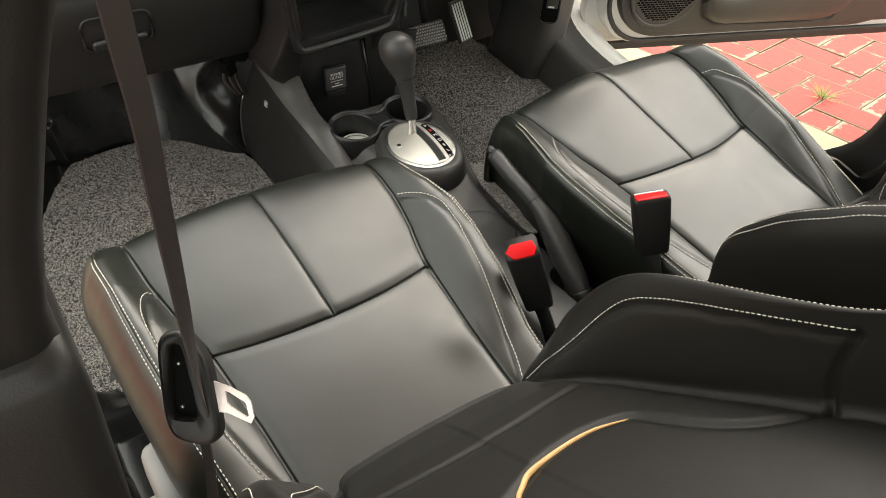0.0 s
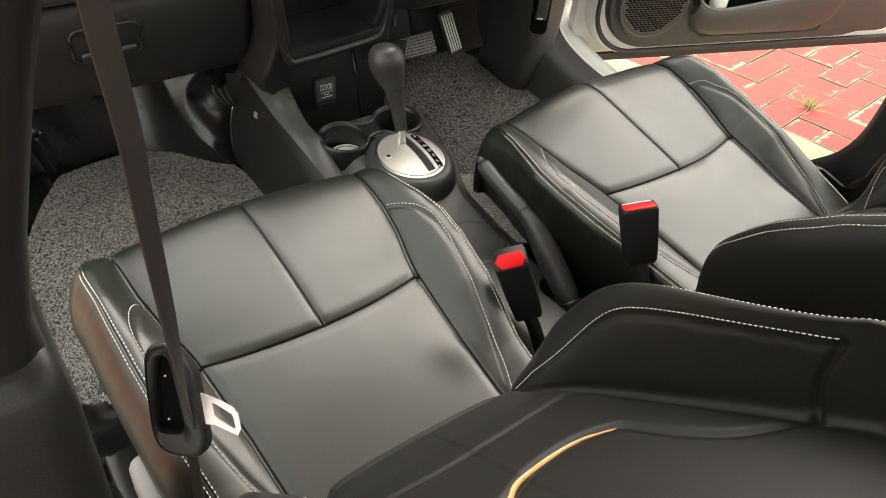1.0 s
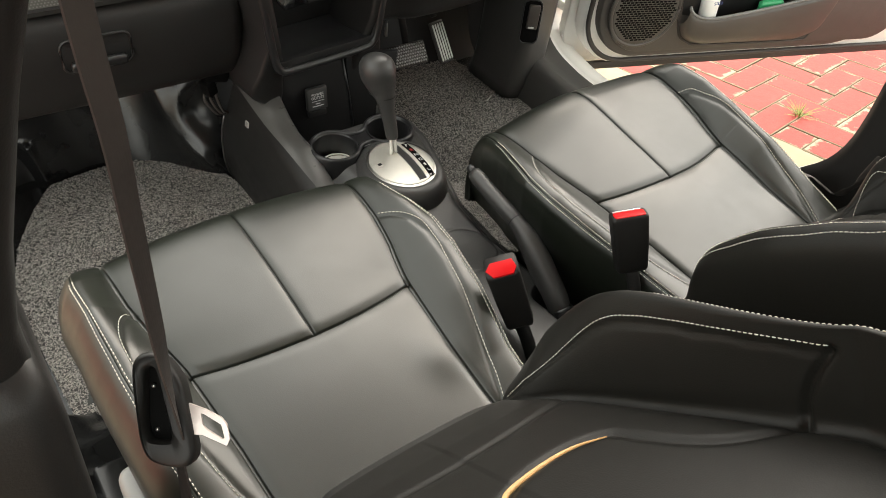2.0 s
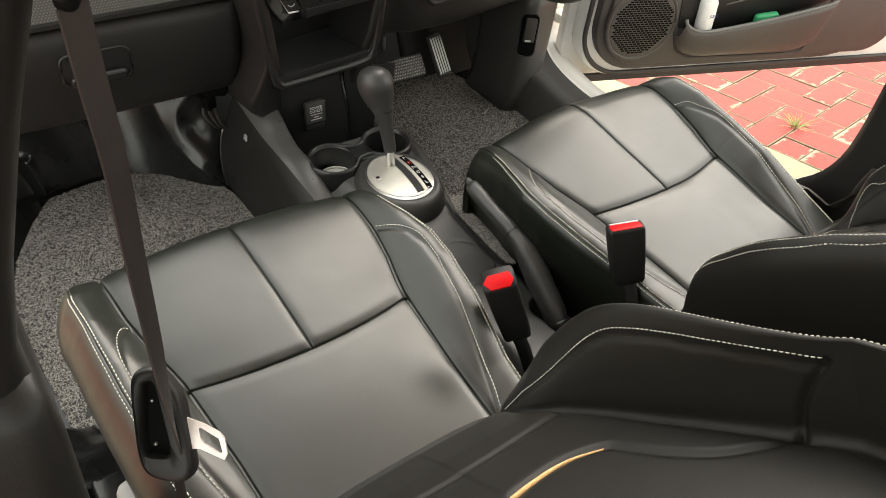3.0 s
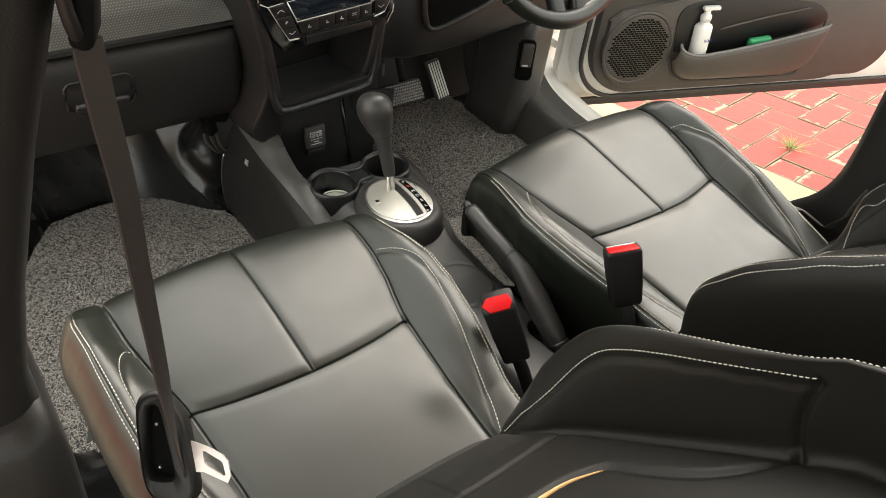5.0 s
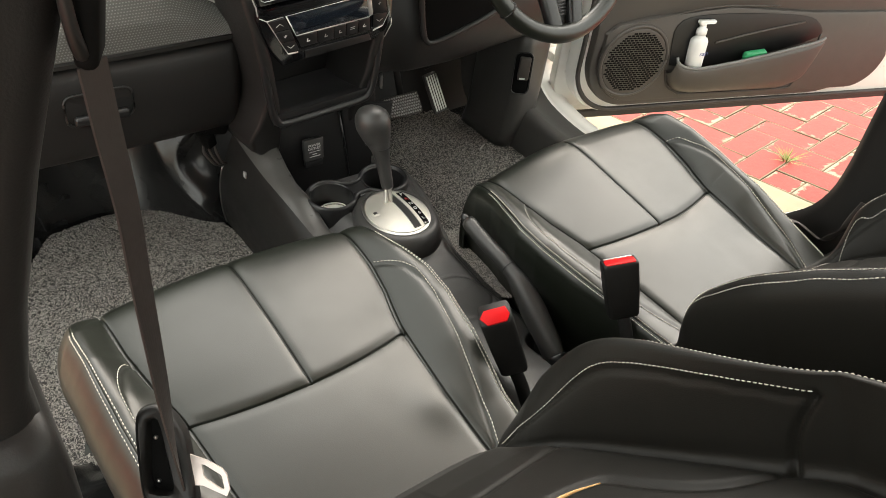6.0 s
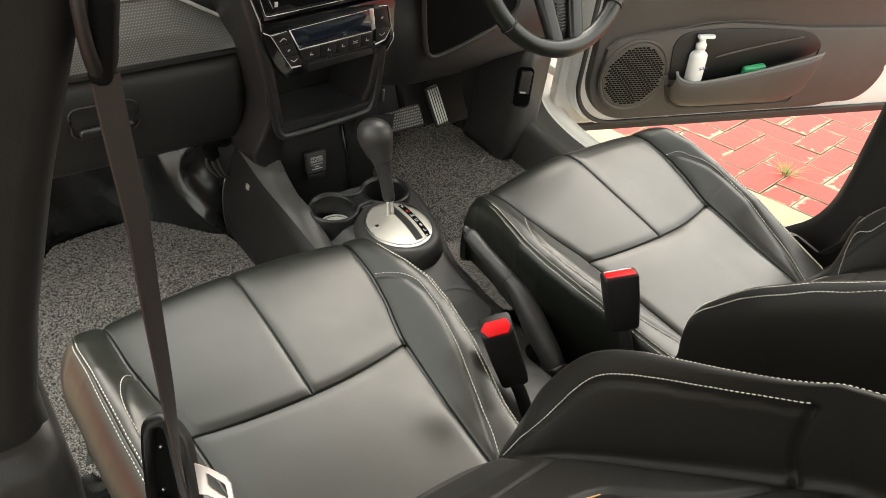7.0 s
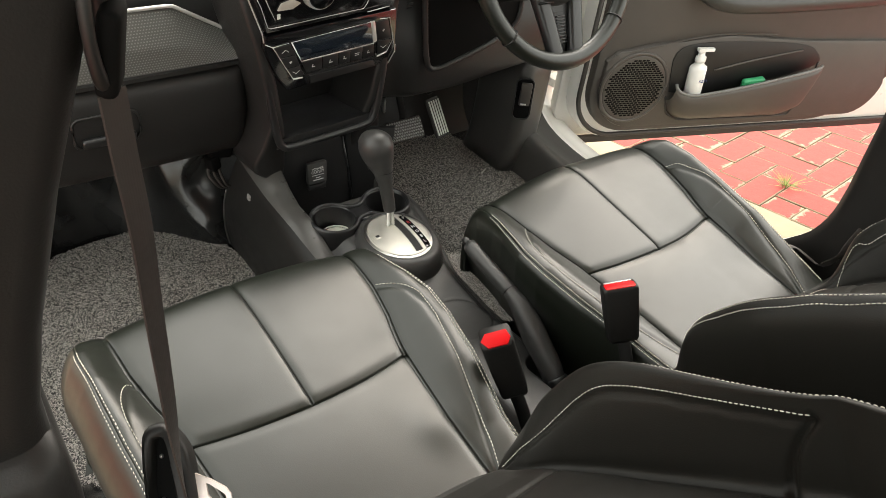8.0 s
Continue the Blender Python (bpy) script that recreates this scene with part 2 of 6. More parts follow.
def loft(rings, closed=True, caps=True):
    verts = [v for r in rings for v in r]
    n, faces = len(rings[0]), []
    for i in range(len(rings) - 1):
        for k in range(n if closed else n - 1):
            a, b = i * n + k, i * n + (k + 1) % n
            faces.append((a, b, b + n, a + n))
    if caps and closed:
        faces.append(tuple(range(n))[::-1])
        faces.append(tuple((len(rings) - 1) * n + k for k in range(n)))
    return verts, faces


def rounded(w, d, r, n=5):
    """A rounded rectangle round the origin, as points in x and y."""
    out = []
    for cx, cy, a0 in ((w / 2 - r, d / 2 - r, 0), (-w / 2 + r, d / 2 - r, 90), (-w / 2 + r, -d / 2 + r, 180), (w / 2 - r, -d / 2 + r, 270)):
        for k in range(n):
            a = radians(a0 + 90 * k / (n - 1))
            out.append((cx + r * math.cos(a), cy + r * math.sin(a)))
    return out


def prism(name, outline, m, depth, mat, parent, label="", bevel=0.002):
    """A plate with the given outline in its own x and y, its front face at z = 0, placed by m."""
    bm = bmesh.new()
    f = bm.faces.new([bm.verts.new((x, y, 0)) for x, y in outline])
    r = bmesh.ops.extrude_face_region(bm, geom=[f])
    vs = [v for v in r["geom"] if isinstance(v, bmesh.types.BMVert)]
    bmesh.ops.translate(bm, vec=(0, 0, -depth), verts=vs)
    if bevel:
        top = [e for e in bm.edges if all(abs(v.co.z) < 1e-6 for v in e.verts)]
        bmesh.ops.bevel(bm, geom=top, offset=bevel, segments=2, profile=0.5, affect="EDGES")
    bmesh.ops.transform(bm, matrix=m, verts=bm.verts)
    return part(name, bm, mat, parent, label, sharp=40)


def near_line(x, y, line):
    """The distance of points from a polyline."""
    line = np.array(line, float)
    best = np.full(np.shape(x), 9.0)
    for (x0, y0), (x1, y1) in zip(line[:-1], line[1:]):
        dx, dy = x1 - x0, y1 - y0
        t = np.clip(((x - x0) * dx + (y - y0) * dy) / (dx * dx + dy * dy + 1e-12), 0, 1)
        best = np.minimum(best, np.hypot(x - x0 - t * dx, y - y0 - t * dy))
    return best


def normals(p):
    a, b = np.gradient(p, axis=0), np.gradient(p, axis=1)
    n = np.cross(a, b)
    return n / (np.linalg.norm(n, axis=2, keepdims=True) + 1e-12)


def split_sheet(p, kind, names, mat, parent, label=""):
    """Meshes out of a grid of points, one for each kind of cell."""
    rows, cols = p.shape[:2]
    ids = np.arange(rows * cols).reshape(rows, cols)
    quads = np.stack([ids[:-1, :-1], ids[1:, :-1], ids[1:, 1:], ids[:-1, 1:]], -1)
    flat, made = p.reshape(-1, 3), []
    nor = normals(p)
    if nor[rows // 2, cols // 2, 2] < 0:
        nor = -nor
        quads = quads[..., ::-1]
    nor = nor.reshape(-1, 3)
    for k, (name, lab) in names.items():
        q = quads[kind == k]
        if not len(q):
            continue
        used, back = np.unique(q, return_inverse=True)
        ob = mesh_ob(name, flat[used], back.reshape(q.shape), mat, parent, lab)
        ob.data.normals_split_custom_set_from_vertices([tuple(map(float, v)) for v in nor[used]])
        made.append(ob)
    return made


def graded(lo, hi, step, marks):
    """Steps from lo to hi that close up beside the marks, and hit them."""
    off = np.array([0.0005, 0.0011, 0.0018, 0.0027, 0.0038, 0.0055])
    out = set(np.round(np.linspace(lo, hi, int(round((hi - lo) / step)) + 1), 6))
    for m in marks:
        out = {v for v in out if abs(v - m) > 0.0068}
        out |= {round(float(v), 6) for v in (m, *(m + off), *(m - off)) if lo <= v <= hi}
    return np.array(sorted(out))


def stitches(name, p, n, gu, gv, line, parent, pitch=0.0060, length=0.0043, r=0.00075, lift=0.0004):
    """A row of sewn stitches on a grid surface, along a line in the grid's own coordinates."""
    def on(uv):
        i = np.clip(np.interp(uv[0], gu, np.arange(len(gu))), 0, len(gu) - 1.001)
        j = np.clip(np.interp(uv[1], gv, np.arange(len(gv))), 0, len(gv) - 1.001)
        a, b = int(i), int(j)
        fa, fb = i - a, j - b
        w = ((1 - fa) * (1 - fb), fa * (1 - fb), (1 - fa) * fb, fa * fb)
        at = ((a, b), (a + 1, b), (a, b + 1), (a + 1, b + 1))
        return sum(k * p[c] for k, c in zip(w, at)), sum(k * n[c] for k, c in zip(w, at))
    fine = spline(line, 260)
    pts = [on(uv) for uv in fine]
    pos, nor = np.array([a for a, _ in pts]), np.array([b for _, b in pts])
    s = np.r_[0, np.cumsum(np.linalg.norm(np.diff(pos, axis=0), axis=1))]
    verts, faces = [], []
    count = int(s[-1] / pitch)
    for k in range(count):
        row = []
        for e in (0.0, 0.25, 0.75, 1.0):
            d = k * pitch + e * length
            c = np.array([np.interp(d, s, pos[:, j]) for j in range(3)])
            u = np.array([np.interp(d, s, nor[:, j]) for j in range(3)])
            row.append((c, u / np.linalg.norm(u)))
        t = row[3][0] - row[0][0]
        t /= np.linalg.norm(t) + 1e-12
        base = len(verts)
        for (c, u), rad, up in zip(row, (0.35, 1.0, 1.0, 0.35), (-0.3, 1.0, 1.0, -0.3)):
            side = np.cross(t, u)
            mid = c + u * (lift * up)
            verts += [mid + side * r * rad, mid + u * r * rad, mid - side * r * rad, mid - u * r * rad]
        for i in range(3):
            for q in range(4):
                a, b = base + i * 4 + q, base + i * 4 + (q + 1) % 4
                faces.append((a, b, b + 4, a + 4))
    ob = mesh_ob(name, verts, faces, STITCH, parent, "off-white thread")
    return tagged(ob, kind="stuff")


# ---- the setting: ground and car shell ----
GROUND_Z = -0.30
CELL = 0.1148


def ground_z(x, y):
    """The drive falls a little towards the car's front, and levels out further off."""
    far = 1 - np.clip((np.hypot(x, y) - 5) / 12, 0, 1)
    return GROUND_Z + far * (0.03 * np.clip(x - 1.8, -3, 3) - 0.10 * np.clip(y - 0.25, -0.9, 3))


UP = Vector((-0.03, 0.10, 1)).normalized()
ALONG = Vector((math.cos(radians(-84.7)), math.sin(radians(-84.7)), 0))
ALONG = (ALONG - UP * ALONG.dot(UP)).normalized()
BRICK_M = Matrix.Translation((1.657, 0.203, float(ground_z(1.657, 0.203)))) @ Matrix((ALONG, UP.cross(ALONG), UP)).transposed().to_4x4()

gx = np.r_[-300, -60, -20, np.arange(-10, 10.1, 0.5), 20, 60, 300]
ground = mesh_ob("ground", [(x, y, float(ground_z(x, y)) - 0.012) for x in gx for y in gx],
                 [(i * len(gx) + j, (i + 1) * len(gx) + j, (i + 1) * len(gx) + j + 1, i * len(gx) + j + 1) for i in range(len(gx) - 1) for j in range(len(gx) - 1)], KERB)
tagged(ground, "sandy cream bedding under red painted pavers", "paving", kind="structure")

bm = bmesh.new()
rbox(bm, (1.50, 2.60, 0.06), pose(0.0, -0.62, -0.032), 0.01)
tagged(part("floor", bm, VINYL), "glossy black vinyl car floor lining", "floor", kind="structure")


def shell():
    """Roof, firewall and rear walls that close the cabin; windscreen and doorways stay open."""
    bm = bmesh.new()
    rbox(bm, (1.24, 2.0, 0.05), pose(0, -0.95, 1.24), 0.02)
    tagged(part("ceiling", bm, LINING), "plain pale grey car roof lining", "ceiling", kind="structure")
    prof = [(0.67, -0.01), (0.73, 0.06), (0.77, 0.20), (0.79, 0.62), (0.85, 0.62), (0.85, -0.06), (0.67, -0.06)]
    rings = [[(x, y + 0.012 * math.sin(9 * x), z) for y, z in prof] for x in np.linspace(-0.74, 0.74, 40)]
    v, f = loft(rings)
    tagged(mesh_ob("wall_front", v, f, DARK), "black vinyl firewall lining with soft folds", "wall", kind="structure")
    for s in (-1, 1):
        bm = bmesh.new()
        rbox(bm, (0.08, 1.0, 0.75), pose(s * 0.74, -1.72, 0.38), 0.02)
        rbox(bm, (0.07, 0.12, 0.62), pose(s * 0.70, -1.85, 1.0, 0, -s * 9, 0), 0.02)
        tagged(part("wall_left" if s < 0 else "wall_right", bm, DASH), "plain rear cabin side wall", "wall", kind="structure")
    bm = bmesh.new()
    rbox(bm, (1.46, 0.08, 0.9), pose(0, -2.2, 0.42), 0.02)
    tagged(part("wall_back", bm, DASH), "plain rear cabin wall", "wall", kind="structure")


shell()


# ---- seats ----
EDGE = [(0.06, 0.200), (0.03, 0.216), (0.0, 0.228), (-0.04, 0.232), (-0.1, 0.229), (-0.17, 0.227), (-0.24, 0.225), (-0.32, 0.219), (-0.39, 0.209), (-0.45, 0.203), (-0.56, 0.196)]
SEAM = [(0.06, 0.186), (0.0, 0.187), (-0.087, 0.182), (-0.162, 0.172), (-0.236, 0.157), (-0.35, 0.145), (-0.43, 0.141), (-0.56, 0.14)]
GUSSET = [(0.184, -0.088), (0.193, -0.106), (0.199, -0.132), (0.205, -0.17), (0.206, -0.215), (0.201, -0.27), (0.187, -0.33), (0.172, -0.39), (0.157, -0.43), (0.147, -0.455)]

GUSSET_PASSENGER = [(0.180, -0.112), (0.189, -0.117), (0.198, -0.136), (0.205, -0.170), (0.206, -0.215), (0.199, -0.275), (0.184, -0.335), (0.170, -0.39), (0.157, -0.43), (0.147, -0.455)]
# the side towards the console flares wider
EDGE_IN = [(0.06, 0.200), (0.03, 0.211), (0.0, 0.220), (-0.05, 0.228), (-0.09, 0.237), (-0.16, 0.247), (-0.23, 0.246), (-0.30, 0.234), (-0.385, 0.209), (-0.45, 0.200), (-0.56, 0.196)]
GUSSET_IN = [(0.186, -0.094), (0.200, -0.110), (0.214, -0.136), (0.221, -0.178), (0.217, -0.236), (0.199, -0.31), (0.168, -0.40), (0.147, -0.455)]
RISE = [(0.06, 0.0), (0.03, 0.002), (0.01, 0.008), (-0.03, 0.022), (-0.1, 0.033), (-0.2, 0.036), (-0.3, 0.032), (-0.39, 0.018), (-0.45, 0.012), (-0.56, 0.010)]
RISE_IN = [(0.06, 0.0), (0.02, 0.003), (-0.04, 0.010), (-0.09, 0.016), (-0.16, 0.021), (-0.23, 0.023), (-0.30, 0.019), (-0.39, 0.008), (-0.45, 0.006), (-0.56, 0.006)]


def at_y(table, y):
    t = np.array(sorted(table))
    return np.interp(y, t[:, 0], t[:, 1])


def smooth01(x):
    x = np.clip(x, 0, 1)
    return x * x * (3 - 2 * x)


def cushion(seat, dent, outer):
    gusset = GUSSET_PASSENGER if outer < 0 else GUSSET
    line = spline([(0.0, 0.09), (0.028, 0.15), (0.042, 0.21), (0.040, 0.258), (0.026, 0.294), (0.004, 0.313), (-0.03, 0.319), (-0.09, 0.317),
                   (-0.17, 0.311), (-0.25, 0.304), (-0.34, 0.297), (-0.44, 0.292), (-0.55, 0.292)], 600)
    run_b = np.r_[0, np.cumsum(np.linalg.norm(np.diff(line, axis=0), axis=1))]
    cross_b = float(np.interp(0.248, -line[200:, 0], run_b[200:]))
    gb = graded(0, run_b[-1], 0.0036, [cross_b])
    prof = np.stack([np.interp(gb, run_b, line[:, 0]), np.interp(gb, run_b, line[:, 1])], 1)
    half, drop, mid_a = 0.245, 0.205, 0.165
    ga = graded(-(half + drop), half + drop, 0.0034, [-half, -mid_a, 0.0, mid_a, half])
    A, Y0 = np.meshgrid(ga, prof[:, 0], indexing="ij")
    Z0 = np.broadcast_to(prof[:, 1], A.shape)
    out_side = A * outer > 0
    we, sx = np.where(out_side, at_y(EDGE, Y0), at_y(EDGE_IN, Y0)), at_y(SEAM, Y0)
    aa = np.abs(A)
    d = aa - half
    r, lean = np.where(out_side, 0.085, 0.030), 0.80
    steep = np.where(out_side, 1.12, 1.52)
    phi = np.clip(lean + d / r, lean, steep)
    run = np.clip(d - r * (steep - lean), 0, None)
    belly = np.where(out_side, 0.47 * run - 3.9 * run ** 2, -0.08 * run - 0.9 * run ** 2)
    ax = np.where(aa <= mid_a, aa * sx / mid_a, np.where(d < 0, sx + (aa - mid_a) * (we - sx) / (half - mid_a), we + r * (np.sin(phi) - math.sin(lean)) + belly))
    fall = np.where(d < 0, 0, r * (math.cos(lean) - np.cos(phi)) + run)
    X = np.sign(A) * ax
    # the bolster: a soft ridge inside the edge seam, falling to it
    t = np.clip((ax - sx) / (we - sx + 1e-6), 0, 1)
    near = spline([(0, 0.0), (0.25, 0.48), (0.5, 0.92), (0.72, 1.16), (0.88, 1.13), (1.0, 1.0)], 200)
    far = spline([(0, 0.0), (0.25, 0.36), (0.5, 0.68), (0.72, 0.92), (0.88, 1.0), (1.0, 0.98)], 200)
    bol = np.where(out_side, at_y(RISE, Y0) * np.interp(t, far[:, 0], far[:, 1]), at_y(RISE_IN, Y0) * np.interp(t, near[:, 0], near[:, 1]))
    crown = 0.006 * np.clip(1 - (X / sx) ** 2, 0, 1) * (1 - 0.5 * smooth01((-Y0 - 0.3) / 0.2))
    top = np.clip((Z0 - 0.2) / 0.1, 0, 1)
    Z = Z0 + top * (bol + crown) - fall
    if outer > 0:                             # the driver's cushion is fuller at its front and door side
        puff = at_y([(-0.45, 0.0), (-0.30, 0.004), (-0.248, 0.003), (-0.12, 0.012), (-0.03, 0.020), (0.06, 0.020)], Y0) * smooth01((X + 0.20) / 0.22)
        puff = puff + at_y([(-0.50, 0.0), (-0.40, 0.006), (-0.25, 0.012), (-0.05, 0.006), (0.06, 0.006)], Y0) * smooth01((X - 0.05) / 0.13)
        Z = Z + puff * np.clip((Z - 0.10) / 0.15, 0, 1)
    Z = np.maximum(Z, 0.07)
    Yc = Y0 + 0.020 * np.clip(X / 0.157, -1.1, 1.1) ** 2 * np.exp(-((Y0 + 0.248) / 0.09) ** 2)
    Y = Yc - 0.33 * X ** 2 * smooth01((Y0 + 0.22) / 0.2)
    p = np.stack([X, Y, Z], -1)
    # seams, the puff of the padding beside them, and a few soft hollows
    onto = np.where(d < 0, 1.0, 0.0)
    g = np.zeros_like(X)

    def groove(dist, deep, wide, mask=1.0, slit=0.0032, thin=0.0013):
        return mask * (deep * np.exp(-(dist / wide) ** 2) + slit * np.exp(-(dist / thin) ** 2))
    inside_x = (aa <= mid_a + 1e-6).astype(float)
    g += groove(np.abs(ax - sx), 0.0020, 0.0065, onto)
    g += groove(np.abs(Y0 + 0.248), 0.0022, 0.0085, inside_x)
    g += groove(np.hypot(X, np.clip(-0.248 - Y0, 0, None)), 0.0014, 0.006, onto * (Y0 > -0.2485))
    g += groove(np.where(out_side, near_line(np.abs(X), Yc, gusset), near_line(np.abs(X), Yc, GUSSET_IN)), 0.0013, 0.0050, onto, 0.0010, 0.0032)
    g += groove(np.abs(aa - half), 0.0010, 0.004)
    g += dent * np.exp(-(((X - 0.125) / 0.030) ** 2 + ((Y0 + 0.355) / 0.035) ** 2))
    wob = np.zeros_like(X)
    for k in range(4):
        a = random.uniform(0, 6.3)
        f = 16 + 9 * k
        wob += np.sin(f * (X * math.cos(a) + Y0 * math.sin(a)) + a * 3) / (1 + k)
    g += 0.0009 * wob
    n = normals(p)
    if n[len(ga) // 2, len(gb) // 2, 2] < 0:
        n = -n
    p = p - n * g[..., None]
    n = normals(p)
    if n[len(ga) // 2, len(gb) // 2, 2] < 0:
        n = -n
    c = lambda q: (q[:-1, :-1] + q[1:, 1:]) / 2
    cx, cy, cd = c(X), c(Y0), c(np.abs(A)) - half
    ci = c(aa) < mid_a
    cross_y = -0.248
    gus, gin = np.array(gusset), np.array(GUSSET_IN)
    gx = np.where(cx * outer > 0, np.interp(-cy, -gus[1:, 1], gus[1:, 0]), np.interp(-cy, -gin[1:, 1], gin[1:, 0]))
    kind = np.where(cd > 0, np.where(cx < 0, 7, 8), np.where(ci, np.where(cy > cross_y, np.where(cx < 0, 1, 2), 3), np.where(cx < 0, 4, 5)))
    inside = (~ci) & (cd <= 0) & (np.abs(cx) < gx) & (cy < -0.09) & (cy > -0.455)
    kind = np.where(inside, np.where(cx < 0, 9, 10), kind)
    names = {1: ("front_panel", ""), 2: ("front_panel", ""), 3: ("rear_panel", ""), 4: ("bolster", ""), 5: ("bolster", ""),
             9: ("bolster_gusset", ""), 10: ("bolster_gusset", "")}
    split_sheet(p, kind, names, LEATHER, seat)
    split_sheet(p, kind, {7: ("side_skirt", ""), 8: ("side_skirt", "")}, LEATHER, seat)
    ys = prof[:, 0]
    top_b = lambda y: float(np.interp(-y, -ys[len(ys) // 3:], gb[len(ys) // 3:]))
    for s in (-1, 1):
        for off in (-0.0043, 0.0043):
            line = [(s * (half + off), b) for b in np.linspace(top_b(0.010), top_b(-0.50), 12)]
            stitches("stitching", p, n, ga, gb, line, seat)
        line = []
        edge, rows = (EDGE, gusset) if s * outer > 0 else (EDGE_IN, GUSSET_IN)
        for x, y in rows:
            w, x2 = at_y(edge, y), x + 0.0042 if y < -0.1 else x
            m0 = at_y(SEAM, y)
            line.append((s * (mid_a + (x2 - m0) * (half - mid_a) / (w - m0)), top_b(y + (0.005 if y > -0.11 else 0))))
        stitches("stitching", p, n, ga, gb, line, seat)


RECLINE = 38
BACK_L = Vector((0, -math.cos(radians(RECLINE)), math.sin(radians(RECLINE))))
BACK_N = Vector((0, math.sin(radians(RECLINE)), math.cos(radians(RECLINE))))
BACK_AT = Vector((0.0, -0.46, 0.29))


BACK_SEAM = ([-0.03, 0.05, 0.092, 0.143, 0.210, 0.290, 0.358, 0.406, 0.46, 0.62], [0.122, 0.138, 0.157, 0.170, 0.1815, 0.192, 0.200, 0.204, 0.192, 0.15])


def backrest(seat, shift, swell):
    """The reclined back: u across, s along it from its foot, n out of it."""
    gs = np.linspace(-0.03, 0.62, 240)
    foot = BACK_AT
    rings = []
    for s in gs:
        su = float(np.interp(s, *BACK_SEAM))
        cr = max(su + 0.012, float(np.interp(s, [-0.03, 0.2, 0.4, 0.5, 0.62], [0.205, 0.218, 0.214, 0.205, 0.17])))
        if shift < 0:                         # the foot of the driver's back is drawn in
            cr -= 0.024 * (1 - smooth01(s / 0.075))
        k = float(np.mean([np.interp(s + e, *zip(*swell)) for e in np.linspace(-0.016, 0.016, 9)]))
        low = float(np.interp(s, [-0.03, -0.01, 0.03, 0.08], [-0.05, -0.018, -0.004, 0.0]))
        rise = lambda f: 0.030 + k * f * 0.094 + low
        lift = float(np.interp(s, [0.1, 0.21, 0.29, 0.36, 0.41], [0, 0.003, 0.008, 0.011, 0.013]))
        pts = [(0.0, 0.040 + low), (su * 0.5, 0.039 + low + 0.2 * lift), (su * 0.88, 0.035 + low + 0.7 * lift), (su, 0.027 + low + lift),
               (su + 0.36 * (cr - su), rise(0.45)), (su + 0.76 * (cr - su), rise(0.88)), (cr, rise(1.0)),
               (cr + 0.016, rise(0.90)), (cr + 0.026, rise(0.66)), (cr + 0.031, 0.03 + low), (cr + 0.028, -0.04), (cr + 0.012, -0.10)]
        rings.append(np.vstack([spline(pts[:4], 70)[:-1], spline(pts[3:], 90)]))
    q = np.array(rings)                       # s, k, (u, n)
    full = np.concatenate([q[:, :0:-1] * [-1, 1], q], axis=1)
    if shift > 0:                             # the door-side bolster is flatter
        k0 = q.shape[1] - 1
        full[:, :k0, 1] = np.where(full[:, :k0, 1] > 0.035, 0.035 + 0.76 * (full[:, :k0, 1] - 0.035), full[:, :k0, 1])
    S = np.broadcast_to(gs[:, None], full.shape[:2])
    X = full[..., 0] + shift
    p = np.stack([X, foot.y + BACK_L.y * S + BACK_N.y * full[..., 1], foot.z + BACK_L.z * S + BACK_N.z * full[..., 1]], -1)
    p = p.transpose(1, 0, 2)
    U, S, NN = full[..., 0].T, S.T, full[..., 1].T
    rows = np.arange(U.shape[0]) - U.shape[0] // 2
    gk = np.abs(rows)[:, None] * np.ones_like(U)
    su = np.interp(S, *BACK_SEAM)
    top = NN > 0.0
    g = top * (0.005 * np.exp(-((np.abs(U) - su) / 0.012) ** 2) + 0.003 * np.exp(-((np.abs(U) - su) / 0.003) ** 2))
    ins = np.abs(U) < su
    arch = [(-0.115, 0.300), (-0.100, 0.262), (-0.075, 0.238), (-0.04, 0.221), (-0.022, 0.212), (0.015, 0.198), (0.065, 0.196), (0.106, 0.211), (0.115, 0.237),
            (0.122, 0.265), (0.130, 0.290), (0.141, 0.313), (0.155, 0.331), (0.172, 0.346), (0.190, 0.360), (0.204, 0.370)]
    g += ins * 0.0040 * np.exp(-(np.minimum(near_line(U, S, spline(arch, 60)), near_line(-U, S, spline(arch[-8:], 40))) / 0.0060) ** 2)
    g += ins * 0.0022 * np.exp(-((S - 0.120 + 0.012 * (U / 0.13) ** 2) / 0.005) ** 2)
    cross = np.exp(-((S - 0.355 - 0.030 * np.clip((NN - 0.040) / 0.065, 0, 1) ** 2) / 0.0045) ** 2) * (np.abs(U) > su - 0.002) * smooth01((0.112 - NN) / 0.006) * (NN > 0.034)
    g += 0.006 * cross
    wall = np.zeros(len(gs))
    for j, sv in enumerate(gs):
        row = q[j]
        hi = int(np.argmax(row[:, 1]))
        lo = int(np.argmin(row[:hi + 1, 1]))
        want = row[lo, 1] + float(np.interp(sv, [0.0, 0.035, 0.07, 0.11, 0.15, 0.22, 0.28, 0.395], [0.19, 0.33, 0.51, 0.70, 0.785, 0.81, 0.82, 0.79])) * (row[hi, 1] - row[lo, 1])
        wall[j] = lo + int(np.argmin(np.abs(row[lo:hi + 1, 1] - want)))
    wall = np.convolve(np.pad(wall, 4, mode="edge"), np.ones(9) / 9, mode="valid")
    g += 0.0022 * np.exp(-((gk - wall[None, :] + 1.6) / 0.9) ** 2) * (S > 0.0) * (S < 0.384)
    n = normals(p)
